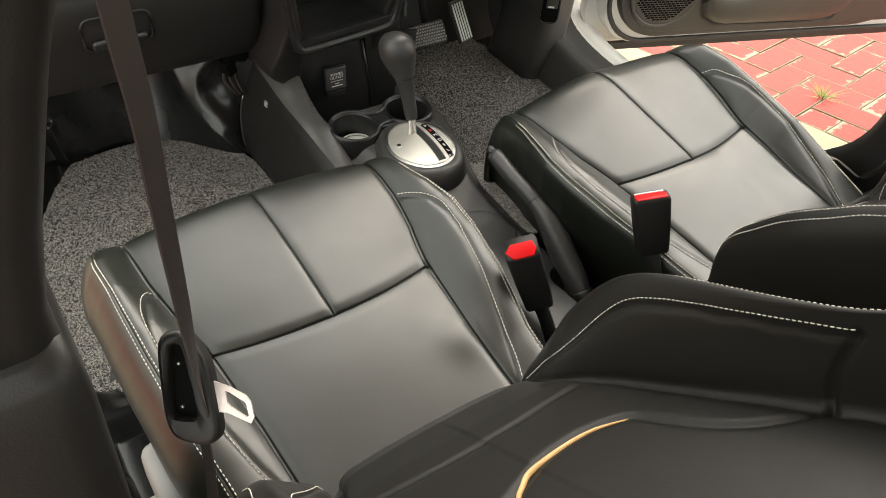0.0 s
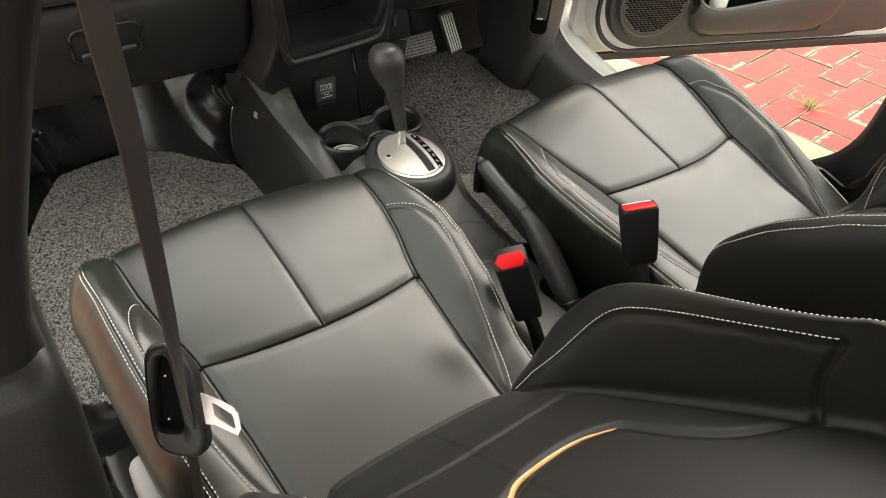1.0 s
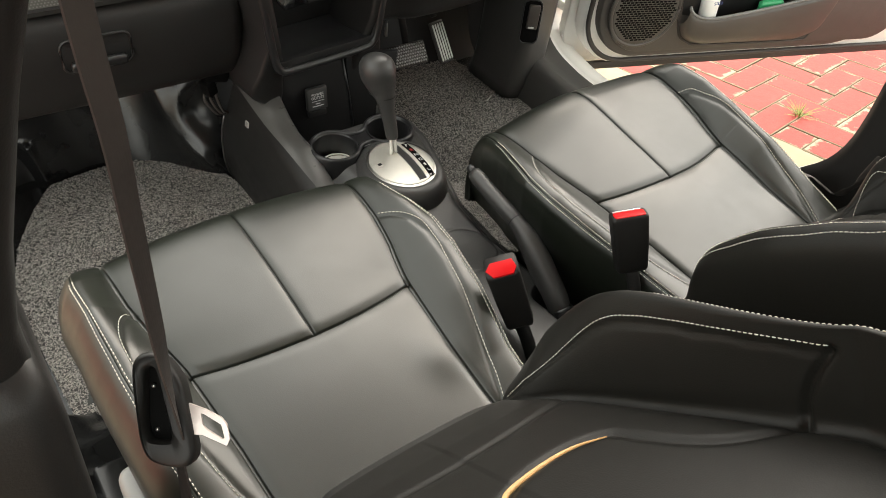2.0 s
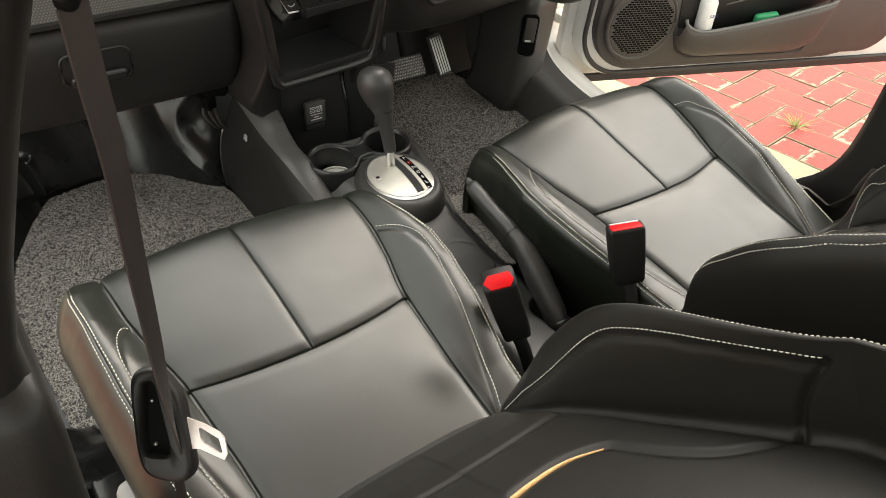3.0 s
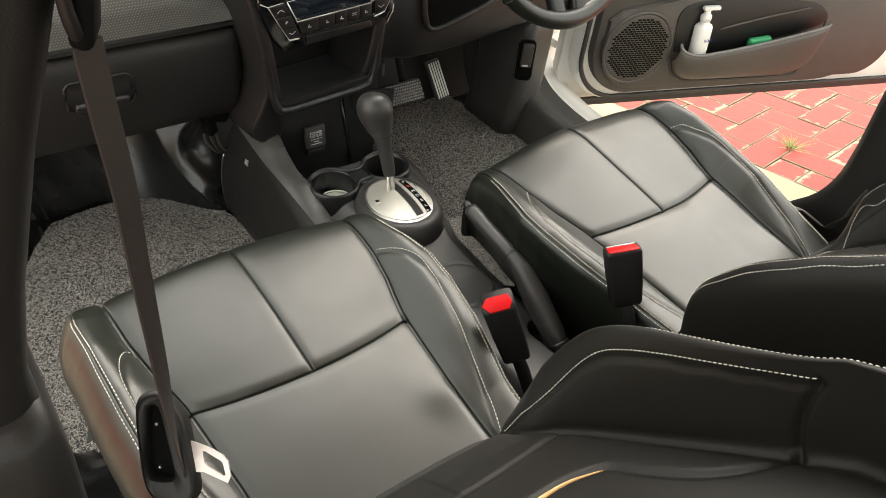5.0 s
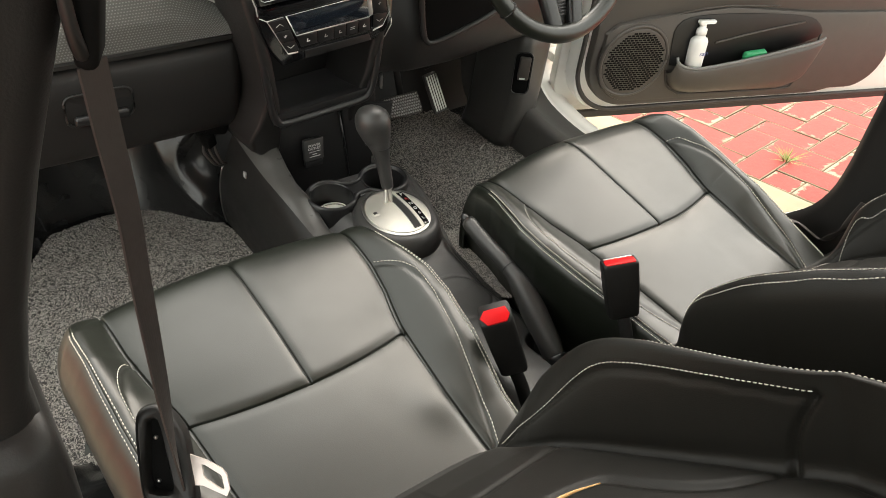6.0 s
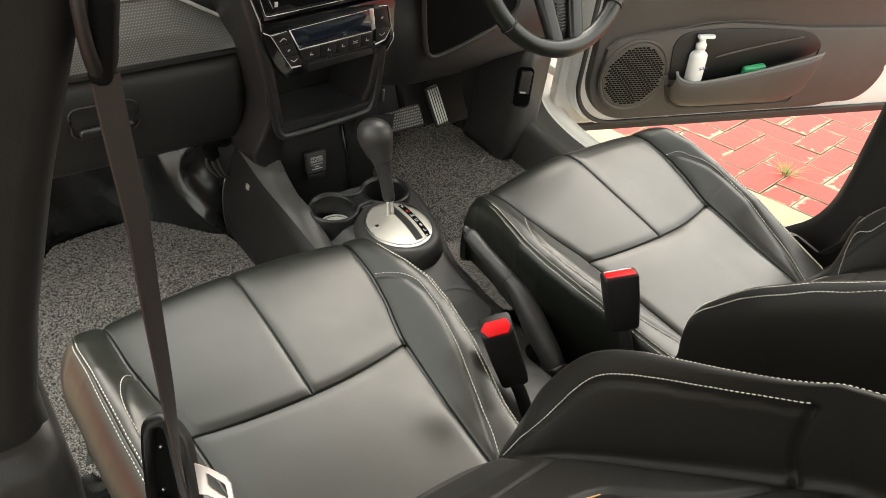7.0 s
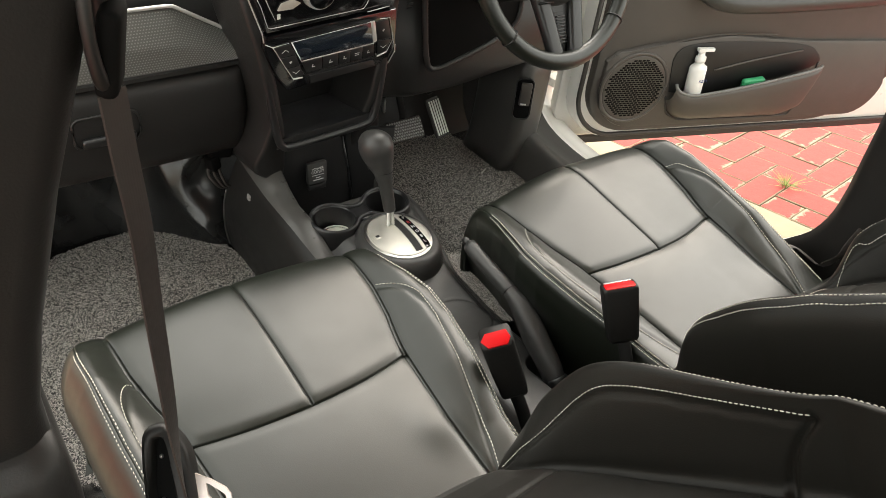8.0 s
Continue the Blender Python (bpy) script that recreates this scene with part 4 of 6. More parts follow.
def gear_selector():
    t = thing("gear_selector", "black automatic gear lever on a silver oval plate", "gear lever", (0.022, 0.099, 0.217))
    out = [(0.0585 * math.cos(a), 0.068 * math.sin(a)) for a in np.linspace(0, 2 * math.pi, 48, endpoint=False)]
    prism("bezel", [(x * 1.06, y * 1.06) for x, y in out], pose(0, 0, 0.002), 0.006, METAL, t, "polished rim")
    plate = prism("plate", [(x * 0.97, y * 0.97) for x, y in out], pose(0, 0, 0.004), 0.005, SILVER, t, "satin silver plate")
    curve_x = lambda y: 0.0165 - 1.6 * (y - 0.012) ** 2          # slot and strip bow the same way
    ys = np.linspace(-0.060, 0.050, 16)
    slot = [(curve_x(y) - 0.0075, y) for y in ys] + [(curve_x(y) + 0.0075, y) for y in ys[::-1]]
    prism("slot", slot, pose(0, 0, 0.0046), 0.003, DARK, plate, "black slot", 0.0004)
    ys = np.linspace(-0.058, 0.046, 16)
    bar = [(curve_x(y) + 0.0155, y) for y in ys] + [(curve_x(y) + 0.0265, y) for y in ys[::-1]]
    panel = prism("gate_panel", bar, pose(0, 0, 0.0050), 0.002, PIANO, plate, "black letter strip", 0.0003)
    for off in (-0.0078, 0.0078):
        v, f = tube([(curve_x(y) + off, y, 0.0050) for y in np.linspace(-0.060, 0.050, 16)], 0.0008, 6)
        mesh_ob("slot_edge", v, f, CHROME, plate, "bright slot edge")
    for text, y, mt in (("P", 0.038, PAINTLINE), ("R", 0.022, REDPRINT), ("N", 0.006, PAINTLINE), ("D", -0.010, PAINTLINE), ("S", -0.026, PAINTLINE), ("L", -0.042, PAINTLINE)):
        cu = bpy.data.curves.new("letter", "FONT")
        cu.body, cu.size, cu.align_x, cu.align_y, cu.extrude = text, 0.0105, "CENTER", "CENTER", 0.0002
        cu.materials.append(mt)
        ob = new("letter", cu)
        ob.parent = panel
        ob.matrix_basis = pose(curve_x(y) + 0.021, y, 0.0054)
    prism("lock_button", rounded(0.014, 0.012, 0.002), pose(-0.040, 0.010, 0.0056), 0.003, SILVER, plate)
    prism("lock_mark", rounded(0.007, 0.006, 0.001), pose(-0.040, 0.010, 0.0062), 0.001, DARK, plate, "", 0)
    # lever
    for dx in (-0.004, 0.004):
        v, f = tube([(0.004 + 1.5 * dx, 0.031, -0.006), (0.003 + dx, 0.034, 0.02), (0.002 + 0.6 * dx, 0.038, 0.045)], [0.0042, 0.0040, 0.0038], 10)
        mesh_ob("shaft", v, f, CHROME, t, "forked chrome shaft")
    line = spline([(0.002, 0.036, 0.034), (0.000, 0.048, 0.070), (-0.003, 0.059, 0.105), (-0.008, 0.067, 0.132), (-0.013, 0.073, 0.155), (-0.015, 0.077, 0.176), (-0.015, 0.080, 0.190)], 80)
    table = spline([(0, 0.0098), (0.05, 0.0115), (0.3, 0.0130), (0.48, 0.0175), (0.60, 0.0240), (0.75, 0.0308), (0.85, 0.0310), (0.92, 0.0268), (0.97, 0.0180), (0.995, 0.0060), (1.0, 0.001)], 200)
    rad = np.interp(np.linspace(0, 1, 80), table[:, 0], table[:, 1])
    v, f = tube(line, rad, 28, 1.08, up=(0, 1, 0))
    mesh_ob("knob", v, f, PLASTIC, t, "black grained grip")
    v, f = tube([line[39] + np.array((0, 0, -0.0006)), line[39] + np.array((0, 0.0004, 0.0012))], rad[39] + 0.0004, 28, 1.08, up=(0, 1, 0))
    mesh_ob("grip_joint", v, f, DARK, t)
    v, f = tube(spline([(-0.018, 0.078, 0.112), (-0.024, 0.088, 0.130), (-0.026, 0.096, 0.150)], 10), 0.0065, 10)
    mesh_ob("release_button", v, f, SATIN, t, "smooth black button")


gear_selector()


def handbrake():
    t = thing("handbrake", "raised black plastic parking brake lever", "handbrake", (0.064, -0.33, 0.19))
    line = spline([(0.0, 0.012, -0.03), (0.0, 0.036, 0.004), (0.0, 0.078, 0.033), (0.0, 0.106, 0.053), (0.0, 0.134, 0.069), (0.0, 0.171, 0.079), (0.0, 0.226, 0.0865), (0.0, 0.276, 0.096)], 40)
    rad = np.interp(np.linspace(0, 1, 40), [0, 0.15, 0.35, 0.48, 0.58, 0.62, 0.97, 1.0], [0.0165, 0.0205, 0.0225, 0.0190, 0.0142, 0.0142, 0.0138, 0.0118])
    v, f = tube(line, rad, 24, 0.95, up=(1, 0, 0))
    mesh_ob("grip", v, f, PLASTIC, t, "black grained grip")
    d = Vector(line[-1] - line[-4]).normalized()
    e = Vector(line[-1])
    v, f = tube([e - d * 0.004, e + d * 0.013, e + d * 0.016], [0.0072, 0.0068, 0.0045], 16)
    mesh_ob("button", v, f, SATIN, t, "round release button")
    v, f = tube([line[24] - np.array(d) * 0.001, line[24] + np.array(d) * 0.001], 0.0145, 24, 0.95, up=(1, 0, 0))
    mesh_ob("joint", v, f, DARK, t)
    v, f = tube(spline([(0.0, -0.006, -0.040), (0.0, 0.004, -0.018), (0.0, 0.022, -0.002)], 12), [0.014, 0.0170, 0.0175], 16, 1.0, up=(1, 0, 0))
    mesh_ob("pivot_cover", v, f, SATIN, t, "smooth black pivot shield")


handbrake()


def belt_buckle(x, y, z, lean, turn, slant, label, tall=0.100, w=0.042):
    t = thing("belt_buckle", label, "seat belt buckle", (x, y, z), group="front belt buckles")
    t.matrix_basis = Matrix.Translation((x, y, z)) @ Matrix.Rotation(radians(lean[0]), 4, 'X') @ Matrix.Rotation(radians(lean[1]), 4, 'Y') @ Matrix.Rotation(radians(turn), 4, 'Z')
    d = 0.028
    rings = []
    for zz, kw, kd in ((-tall, 0.78, 0.70), (0.004 - tall, 0.86, 0.80), (-tall / 2, 0.95, 0.95), (0.0, 1.0, 1.0), (0.004, 1.0, 1.0), (0.008, 0.96, 0.94)):
        rings.append([(px * kw, py * kd, zz + (slant * py if zz > -0.01 else 0)) for px, py in rounded(w, d, 0.006, 6)])
    v, f = loft(rings)
    mesh_ob("case", v, f, CASE, t, "black plastic case")
    outline = rounded(w * 0.86, d * 0.64, 0.004) if slant < 0.3 else [(-0.47 * w, -0.02 * d), (-0.26 * w, -0.46 * d), (0.34 * w, -0.46 * d), (0.46 * w, -0.1 * d), (0.36 * w, 0.36 * d), (-0.30 * w, 0.36 * d)]
    prism("release_button", outline, pose(0, -0.0035, 0.0095 - 0.0035 * slant, math.degrees(math.atan(slant)), 0, 0), 0.006, RED, t, "red push button", 0.0015)
    bm = bmesh.new()
    rbox(bm, (w * 0.8, 0.0035, 0.004), pose(0, d * 0.30, 0.0085), 0.001)
    part("latch_slot", bm, METAL, t, "steel slot lip")
    v, f = tube(spline([(0, 0, 0.002 - tall), (0.002, -0.004, -tall - 0.03), (0.0, -0.012, -0.19)], 12), 0.010, 12, 0.5, up=(0, 1, 0))
    mesh_ob("stalk", v, f, DARK, t, "dark flexible stalk")


belt_buckle(-0.095, -0.309, 0.353, (-22, -14), -38, 0.55, "black seat belt buckle with red button beside the handbrake", 0.096, 0.046)
belt_buckle(0.110, -0.339, 0.382, (-25, 1), -30, 0.1, "black seat belt buckle with red button beside the driver seat", 0.080, 0.053)


def loose_belt():
    """The slack lower end of the driver's belt, drawn from the seat to the pillar's foot."""
    t = thing("seat_belt", "slack black belt webbing beside the driver seat", "seat belt", (0.60, -0.39, 0.29))
    line = spline([(0.56, -0.335, 0.296), (0.60, -0.357, 0.294), (0.60, -0.388, 0.292), (0.60, -0.413, 0.290), (0.605, -0.426, 0.308), (0.615, -0.437, 0.333), (0.625, -0.445, 0.38)], 30) - np.array((0.60, -0.39, 0.29))
    v, f = tube(line, 0.012, 10, 0.12, up=(0.5, 0, 1))
    mesh_ob("webbing", v, f, RUBBER, t)


loose_belt()

# clear cup in the passenger-side well
t = thing("plastic_cup", "clear pale plastic cup lying in the cup holder", "cup", (-0.050, 0.200, 0.155))
bm = bmesh.new()
disc(bm, 0.031, 0.033, 0.016, pose(0, 0, 0.009), 32, 0.002)
part("cup_base", bm, CUPWHITE, t)
v, f = tube([(0.0335 * math.cos(a), 0.0335 * math.sin(a), 0.0185) for a in np.linspace(0, 2 * math.pi, 41)], 0.0018, 6)
mesh_ob("cup_lip", v, f, CUPWHITE, t)
bm = bmesh.new()
rbox(bm, (0.026, 0.012, 0.002), pose(0.006, 0.002, 0.0185, 0, 6, 40), 0.0006)
part("paper_slip", bm, WHITE_PL, t, "white slip")


# ---- dashboard ----
def sheet(name, fn, us, vs, mat, parent, label="", flip=False):
    verts = [fn(u, v) for u in us for v in vs]
    m = len(vs)
    faces = [(i * m + j, i * m + j + 1, (i + 1) * m + j + 1, (i + 1) * m + j) for i in range(len(us) - 1) for j in range(m - 1)]
    return mesh_ob(name, verts, [f[::-1] for f in faces] if flip else faces, mat, parent, label)


def sweep_x(name, prof, x0, x1, mat, parent, label="", bow=0.0, n=14):
    """A closed profile in y and z carried along x."""
    rings = [[(x, y + bow * ((x - x0) / (x1 - x0) - 0.5) ** 2, z) for y, z in prof] for x in np.linspace(x0, x1, n)]
    v, f = loft(rings)
    ob = mesh_ob(name, v, f, mat, parent, label)
    ob.data.set_sharp_from_angle(angle=radians(38))
    return ob


def dashboard():
    t = thing("dashboard", "black plastic dashboard with gloss centre stack and glovebox", "dashboard")
    # hidden carrier and upper roll
    sweep_x("carrier", [(0.46, 0.30), (0.46, 0.60), (0.50, 0.70), (0.62, 0.76), (0.95, 0.78), (0.95, 0.62), (0.66, 0.60), (0.64, 0.34)], -0.70, 0.70, DASH, t)
    # glovebox door, rounded along its edges
    prof = spline([(0.440, 0.474), (0.392, 0.472), (0.378, 0.462), (0.372, 0.43), (0.374, 0.38), (0.386, 0.33), (0.404, 0.295), (0.425, 0.284), (0.46, 0.282)], 30)

    def glove(u, v):
        e = max(0.0, (u - (-0.165)) / 0.03)
        y, z = prof[int(v)]
        return (u, y + 0.030 * min(1, e) ** 2 + 0.18 * max(0, -0.40 - u) ** 2, z)
    box = sheet("glovebox_door", glove, np.r_[np.linspace(-0.70, -0.17, 24), np.linspace(-0.165, -0.135, 8)], range(30), DASH, t, "black grained glovebox door", True)
    # flat plate: the shade inside the handle recess is painted in black
    prism("handle_recess", rounded(0.108, 0.052, 0.010, 5), pose(-0.397, 0.3715, 0.405, 88, 0, 0), 0.004, DARK, box, "dark plate painted as a shaded recess", 0.001)
    ring = rounded(0.108, 0.054, 0.014, 7)
    v, f = tube([(-0.397 + x, 0.3700, 0.405 + z) for x, z in ring + ring[:2]], 0.0026, 8, caps=False)
    mesh_ob("handle_frame", v, f, DASH, box, "rounded black frame")
    bm = bmesh.new()
    rbox(bm, (0.088, 0.012, 0.018), pose(-0.397, 0.366, 0.388, 20, 0, 0), 0.005, 3)
    part("handle", bm, SATIN, box, "smooth black pull")
    # ledge above the glovebox
    sweep_x("ledge", spline([(0.46, 0.486), (0.385, 0.485), (0.372, 0.4815), (0.372, 0.478), (0.385, 0.4765), (0.46, 0.4765)], 18), -0.70, -0.135, DASH, t, bow=0.02)
    # dotted inlay: a steep lower face and a flat upper one
    rise = lambda x: 0.516 + 0.062 * np.clip((-0.148 - x) / 0.105, 0, 1)

    def inlay(u, v):
        top = float(rise(u))
        z = 0.486 + (top - 0.486) * v
        y = 0.380 + 0.006 * min(v / 0.45, 1) + 0.034 * max(0, (v - 0.45) / 0.55) ** 1.15
        return (u, y + 0.16 * max(0, -0.40 - u) ** 2, z)
    pad = sheet("inlay", inlay, np.linspace(-0.66, -0.142, 40), np.linspace(0, 1, 20), INLAY, t, "dotted dark grey inlay")
    verts, faces = [], []
    for i in range(104):
        for j in range(22):
            u, v = -0.655 + 0.0049 * (i + 0.5 * (j % 2)), 0.03 + 0.0435 * j
            if u > -0.146 or v > 0.97:
                continue
            c, cu, cv = np.array(inlay(u, v)), np.array(inlay(u + 0.001, v)), np.array(inlay(u, min(1, v + 0.01)))
            a, b = (cu - c) / np.linalg.norm(cu - c), (cv - c) / np.linalg.norm(cv - c)
            nn = np.cross(a, b)
            base = len(verts)
            verts += [c - 0.0017 * a - 0.0005 * b, c - 0.0005 * a + 0.0012 * b, c + 0.0017 * a + 0.0005 * b, c + 0.0005 * a - 0.0012 * b, c + nn * 0.0010]
            faces += [(base + k, base + (k + 1) % 4, base + 4) for k in range(4)]
    tagged(mesh_ob("raised_dots", verts, faces, GREY_PL, pad, "fine raised dots"), kind="stuff")
    edge = [(x, inlay(x, 1.0)[1] - 0.002, float(rise(x)) + 0.003) for x in np.linspace(-0.60, -0.146, 40)]
    v, f = tube(edge, 0.0036, 8)
    mesh_ob("chrome_strip", v, f, CHROME, t, "thin chrome strip")
    sweep_x("upper_pad", [(0.47, 0.605), (0.52, 0.68), (0.60, 0.72), (0.60, 0.60)], -0.68, -0.15, DASH, t)
    # centre stack: two cheeks, the tray and the panels
    for s in (-1, 1):
        rings = []
        for z, x, w, y in ((0.238, 0.096, 0.020, 0.358), (0.248, 0.103, 0.044, 0.352), (0.266, 0.112, 0.064, 0.348), (0.290, 0.116, 0.068, 0.344), (0.325, 0.112, 0.052, 0.332), (0.38, 0.112, 0.026, 0.318), (0.46, 0.126, 0.026, 0.314), (0.53, 0.140, 0.024, 0.314), (0.60, 0.152, 0.030, 0.324), (0.72, 0.165, 0.040, 0.36)):
            rings.append([(0.012 + s * (x + px), y + 0.065 + py, z) for px, py in rounded(w, 0.13, 0.009, 5)])
        v, f = loft(rings)
        mesh_ob("stack_cheek", v, f, DASH, t, "warm black surround")
    tray = sweep_x("tray", spline([(0.330, 0.322), (0.321, 0.330), (0.322, 0.342), (0.332, 0.346), (0.40, 0.338), (0.45, 0.34), (0.45, 0.318), (0.40, 0.312)], 26), -0.098, 0.122, SATIN, t, "black storage tray")
    rim = spline([(-0.120, 0.322, 0.475), (-0.112, 0.320, 0.41), (-0.103, 0.319, 0.356), (-0.094, 0.319, 0.335), (-0.074, 0.3185, 0.327), (0.012, 0.318, 0.326), (0.098, 0.3185, 0.327), (0.118, 0.319, 0.335), (0.127, 0.319, 0.356), (0.136, 0.320, 0.41), (0.144, 0.322, 0.475)], 70)
    v, f = tube(rim, 0.0075, 10)
    mesh_ob("tray_frame", v, f, SATIN, t, "rounded tray surround")
    v, f = tube(rim * np.array((0.955, 1, 1)) + np.array((0.0006, 0.004, 0.0045)), 0.0022, 6)
    mesh_ob("tray_lip", v, f, SATIN, tray)
    prism("tray_back", [(-0.115, 0), (0.115, 0), (0.13, 0.16), (-0.13, 0.16)], pose(0.012, 0.445, 0.335, 92, 0, 0), 0.01, DASH, t)
    turn = Matrix.Translation((-0.006, 0.32, 0)) @ Matrix.Rotation(radians(6), 4, "Z") @ Matrix.Translation((-0.012, -0.32, 0))
    for ob in [c for c in t.children if c.name.split(".")[0] in ("stack_cheek", "tray", "tray_frame", "tray_back")] + list(tray.children):
        ob.data.transform(turn)
    # climate panel and radio front, turned a little, in one plane
    cm = pose(-0.006, 0.309, 0.510, 96, 0, 6)

    def chrome_line(parent, pts, r=0.0017, z=0.0015):
        v, f = tube([tuple(cm @ Vector((x, y, z))) for x, y in pts], r * 0.66, 6)
        mesh_ob("chrome_line", v, f, CHROME, parent, "chrome line")
    hexa = [(-0.140, 0.050), (-0.143, 0.030), (-0.134, 0.005), (-0.117, -0.030), (-0.090, -0.066), (-0.048, -0.062), (0.106, -0.061), (0.138, -0.058), (0.150, -0.031), (0.143, 0.030), (0.138, 0.052)]
    unit = prism("climate_panel", hexa, cm, 0.05, PIANO, t, "gloss black climate panel", 0.003)
    prism("display", [(-0.068, -0.007), (0.090, -0.006), (0.079, 0.037), (-0.090, 0.031)], cm @ pose(0, 0, 0.003), 0.004, DISPLAY, unit, "dark display glass", 0.0012)
    chrome_line(unit, [(-0.141, 0.037), (-0.127, 0.029), (-0.100, -0.015), (-0.083, -0.042), (-0.063, -0.044)], 0.0013)
    chrome_line(unit, [(-0.127, 0.029), (-0.095, 0.031)], 0.0010)
    chrome_line(unit, [(0.100, 0.040), (0.124, 0.038), (0.139, -0.008), (0.127, -0.033), (0.104, -0.039)], 0.0013)
    chrome_line(unit, [(-0.091, 0.032), (-0.069, -0.009), (0.091, -0.007)], 0.0020, 0.0030)
    chrome_line(unit, [(-0.091, 0.032), (0.079, 0.0385)], 0.0007, 0.0030)
    chrome_line(unit, [(0.135, -0.060), (0.148, -0.036), (0.147, -0.022)], 0.0014)
    prism("chrome_bar", [(0.078, 0.038), (0.088, 0.038), (0.099, -0.004), (0.091, -0.006)], cm @ pose(0, 0, 0.0036), 0.004, CHROME, unit, "chrome bar", 0.0008)
    chrome_line(unit, [(-0.083, -0.042), (-0.063, -0.043)], 0.0026)
    chrome_line(unit, [(0.126, -0.033), (0.105, -0.038)], 0.0026)
    keys = ([(-0.124, 0.0275), (-0.092, 0.0280), (-0.081, 0.0065), (-0.112, 0.0065)], [(-0.111, 0.0045), (-0.080, 0.0045), (-0.071, -0.0170), (-0.099, -0.0170)], [(-0.098, -0.0190), (-0.071, -0.0190), (-0.060, -0.0385), (-0.084, -0.0385)],
            [(0.092, 0.0355), (0.120, 0.0355), (0.134, -0.0055), (0.101, -0.0030)], [(0.102, -0.0055), (0.134, -0.0080), (0.125, -0.0310), (0.105, -0.0340)],
            [(-0.066, -0.0125), (-0.024, -0.0120), (-0.022, -0.0345), (-0.056, -0.0350)], [(-0.022, -0.0120), (0.012, -0.0115), (0.013, -0.0345), (-0.020, -0.0345)], [(0.014, -0.0115), (0.039, -0.0110), (0.040, -0.0345), (0.015, -0.0345)],
            [(0.041, -0.0110), (0.067, -0.0105), (0.068, -0.0350), (0.042, -0.0345)], [(0.069, -0.0105), (0.093, -0.0100), (0.096, -0.0350), (0.070, -0.0350)])
    for i, k in enumerate(keys):
        key = prism("key", k[::-1], cm @ pose(0, 0, 0.0022), 0.003, SATIN, unit, "", 0.0007)
        x, y = sum(q[0] for q in k) / 4, sum(q[1] for q in k) / 4
        mark = bmesh.new()
        if i in (0, 2, 4):
            up = 1 if i == 0 else -1
            for sgn in (-1, 1):
                rbox(mark, (0.0085, 0.0011, 0.0005), cm @ pose(x + 0.0035 * sgn, y, 0.0024, 0, 0, -35 * sgn * up), 0)
        elif i in (1, 3):
            for a in (0, 90, 45):
                rbox(mark, (0.0055, 0.0011, 0.0005), cm @ pose(x, y, 0.0024, 0, 0, a), 0)
        elif i == 8:
            for dy in (0.0025, -0.0010):
                rbox(mark, (0.010, 0.0011, 0.0005), cm @ pose(x, y + dy, 0.0024), 0)
        else:
            rbox(mark, (0.0016, 0.0060, 0.0005), cm @ pose(x - 0.002, y, 0.0024, 0, 0, -12), 0)
            rbox(mark, (0.0050, 0.0014, 0.0005), cm @ pose(x + 0.001, y - 0.0022, 0.0024), 0)
        part("key_mark", mark, PAINTLINE, key, "pale symbol")
    prism("panel_shelf", [(-0.046, -0.060), (0.103, -0.058), (0.096, -0.044), (-0.048, -0.044)], cm @ pose(0, 0, 0.0030), 0.006, SATIN, unit, "satin black shelf", 0.0020)
    radio = prism("radio", [(-0.136, 0.054), (0.132, 0.058), (0.165, 0.20), (-0.185, 0.20)], cm @ pose(0, 0, -0.003), 0.05, PIANO, t, "gloss black radio front", 0.003)
    chrome_line(radio, [(-0.173, 0.150), (-0.149, 0.103), (-0.136, 0.066), (-0.130, 0.063), (0.061, 0.066), (0.068, 0.075), (0.080, 0.11)], 0.0011, -0.001)
    chrome_line(radio, [(-0.190, 0.160), (-0.173, 0.122), (-0.146, 0.056), (-0.143, 0.040)], 0.0020, -0.001)
    chrome_line(radio, [(-0.143, 0.120), (-0.137, 0.106), (-0.122, 0.076)], 0.0013, -0.001)
    chrome_line(radio, [(0.070, 0.058), (0.120, 0.061)], 0.0014, 0.0)
    chrome_line(radio, [(0.028, 0.090), (0.048, 0.090), (0.050, 0.112), (0.028, 0.112), (0.028, 0.090)], 0.0010, -0.001)
    bm = bmesh.new()
    disc(bm, 0.033, 0.030, 0.014, cm @ pose(-0.040, 0.116, 0.004), 40, 0.002)
    knob = part("volume_knob", bm, CHROME, radio, "silver ring knob")
    bm = bmesh.new()
    disc(bm, 0.0275, 0.0265, 0.006, cm @ pose(-0.040, 0.116, 0.0105), 36, 0.001)
    part("knob_face", bm, PIANO, knob, "gloss black face")
    prism("key_bar", [(-0.118, 0.092), (-0.090, 0.091), (-0.074, 0.099), (-0.090, 0.108), (-0.112, 0.103)], cm @ pose(0, 0, 0.0005), 0.004, SILVER, radio, "pale silver key", 0.001)
    bm = bmesh.new()
    rbox(bm, (0.006, 0.009, 0.0008), cm @ pose(-0.115, 0.081, -0.0022), 0)
    part("marking", bm, PAINTLINE, radio)
    # lower roll on the driver's side; the column opening's shade is a black plate
    prof = spline([(0.46, 0.345), (0.40, 0.335), (0.362, 0.345), (0.345, 0.375), (0.338, 0.42), (0.345, 0.47), (0.362, 0.52), (0.38, 0.62), (0.40, 0.70)], 30)

    def low(u, v):
        y, z = prof[int(v)]
        k = smooth01((u - 0.16) / 0.06)
        return (u, y + 0.02 * (1 - k) + 0.12 * max(0, u - 0.52), z + 0.02 * smooth01((u - 0.30) / 0.25))
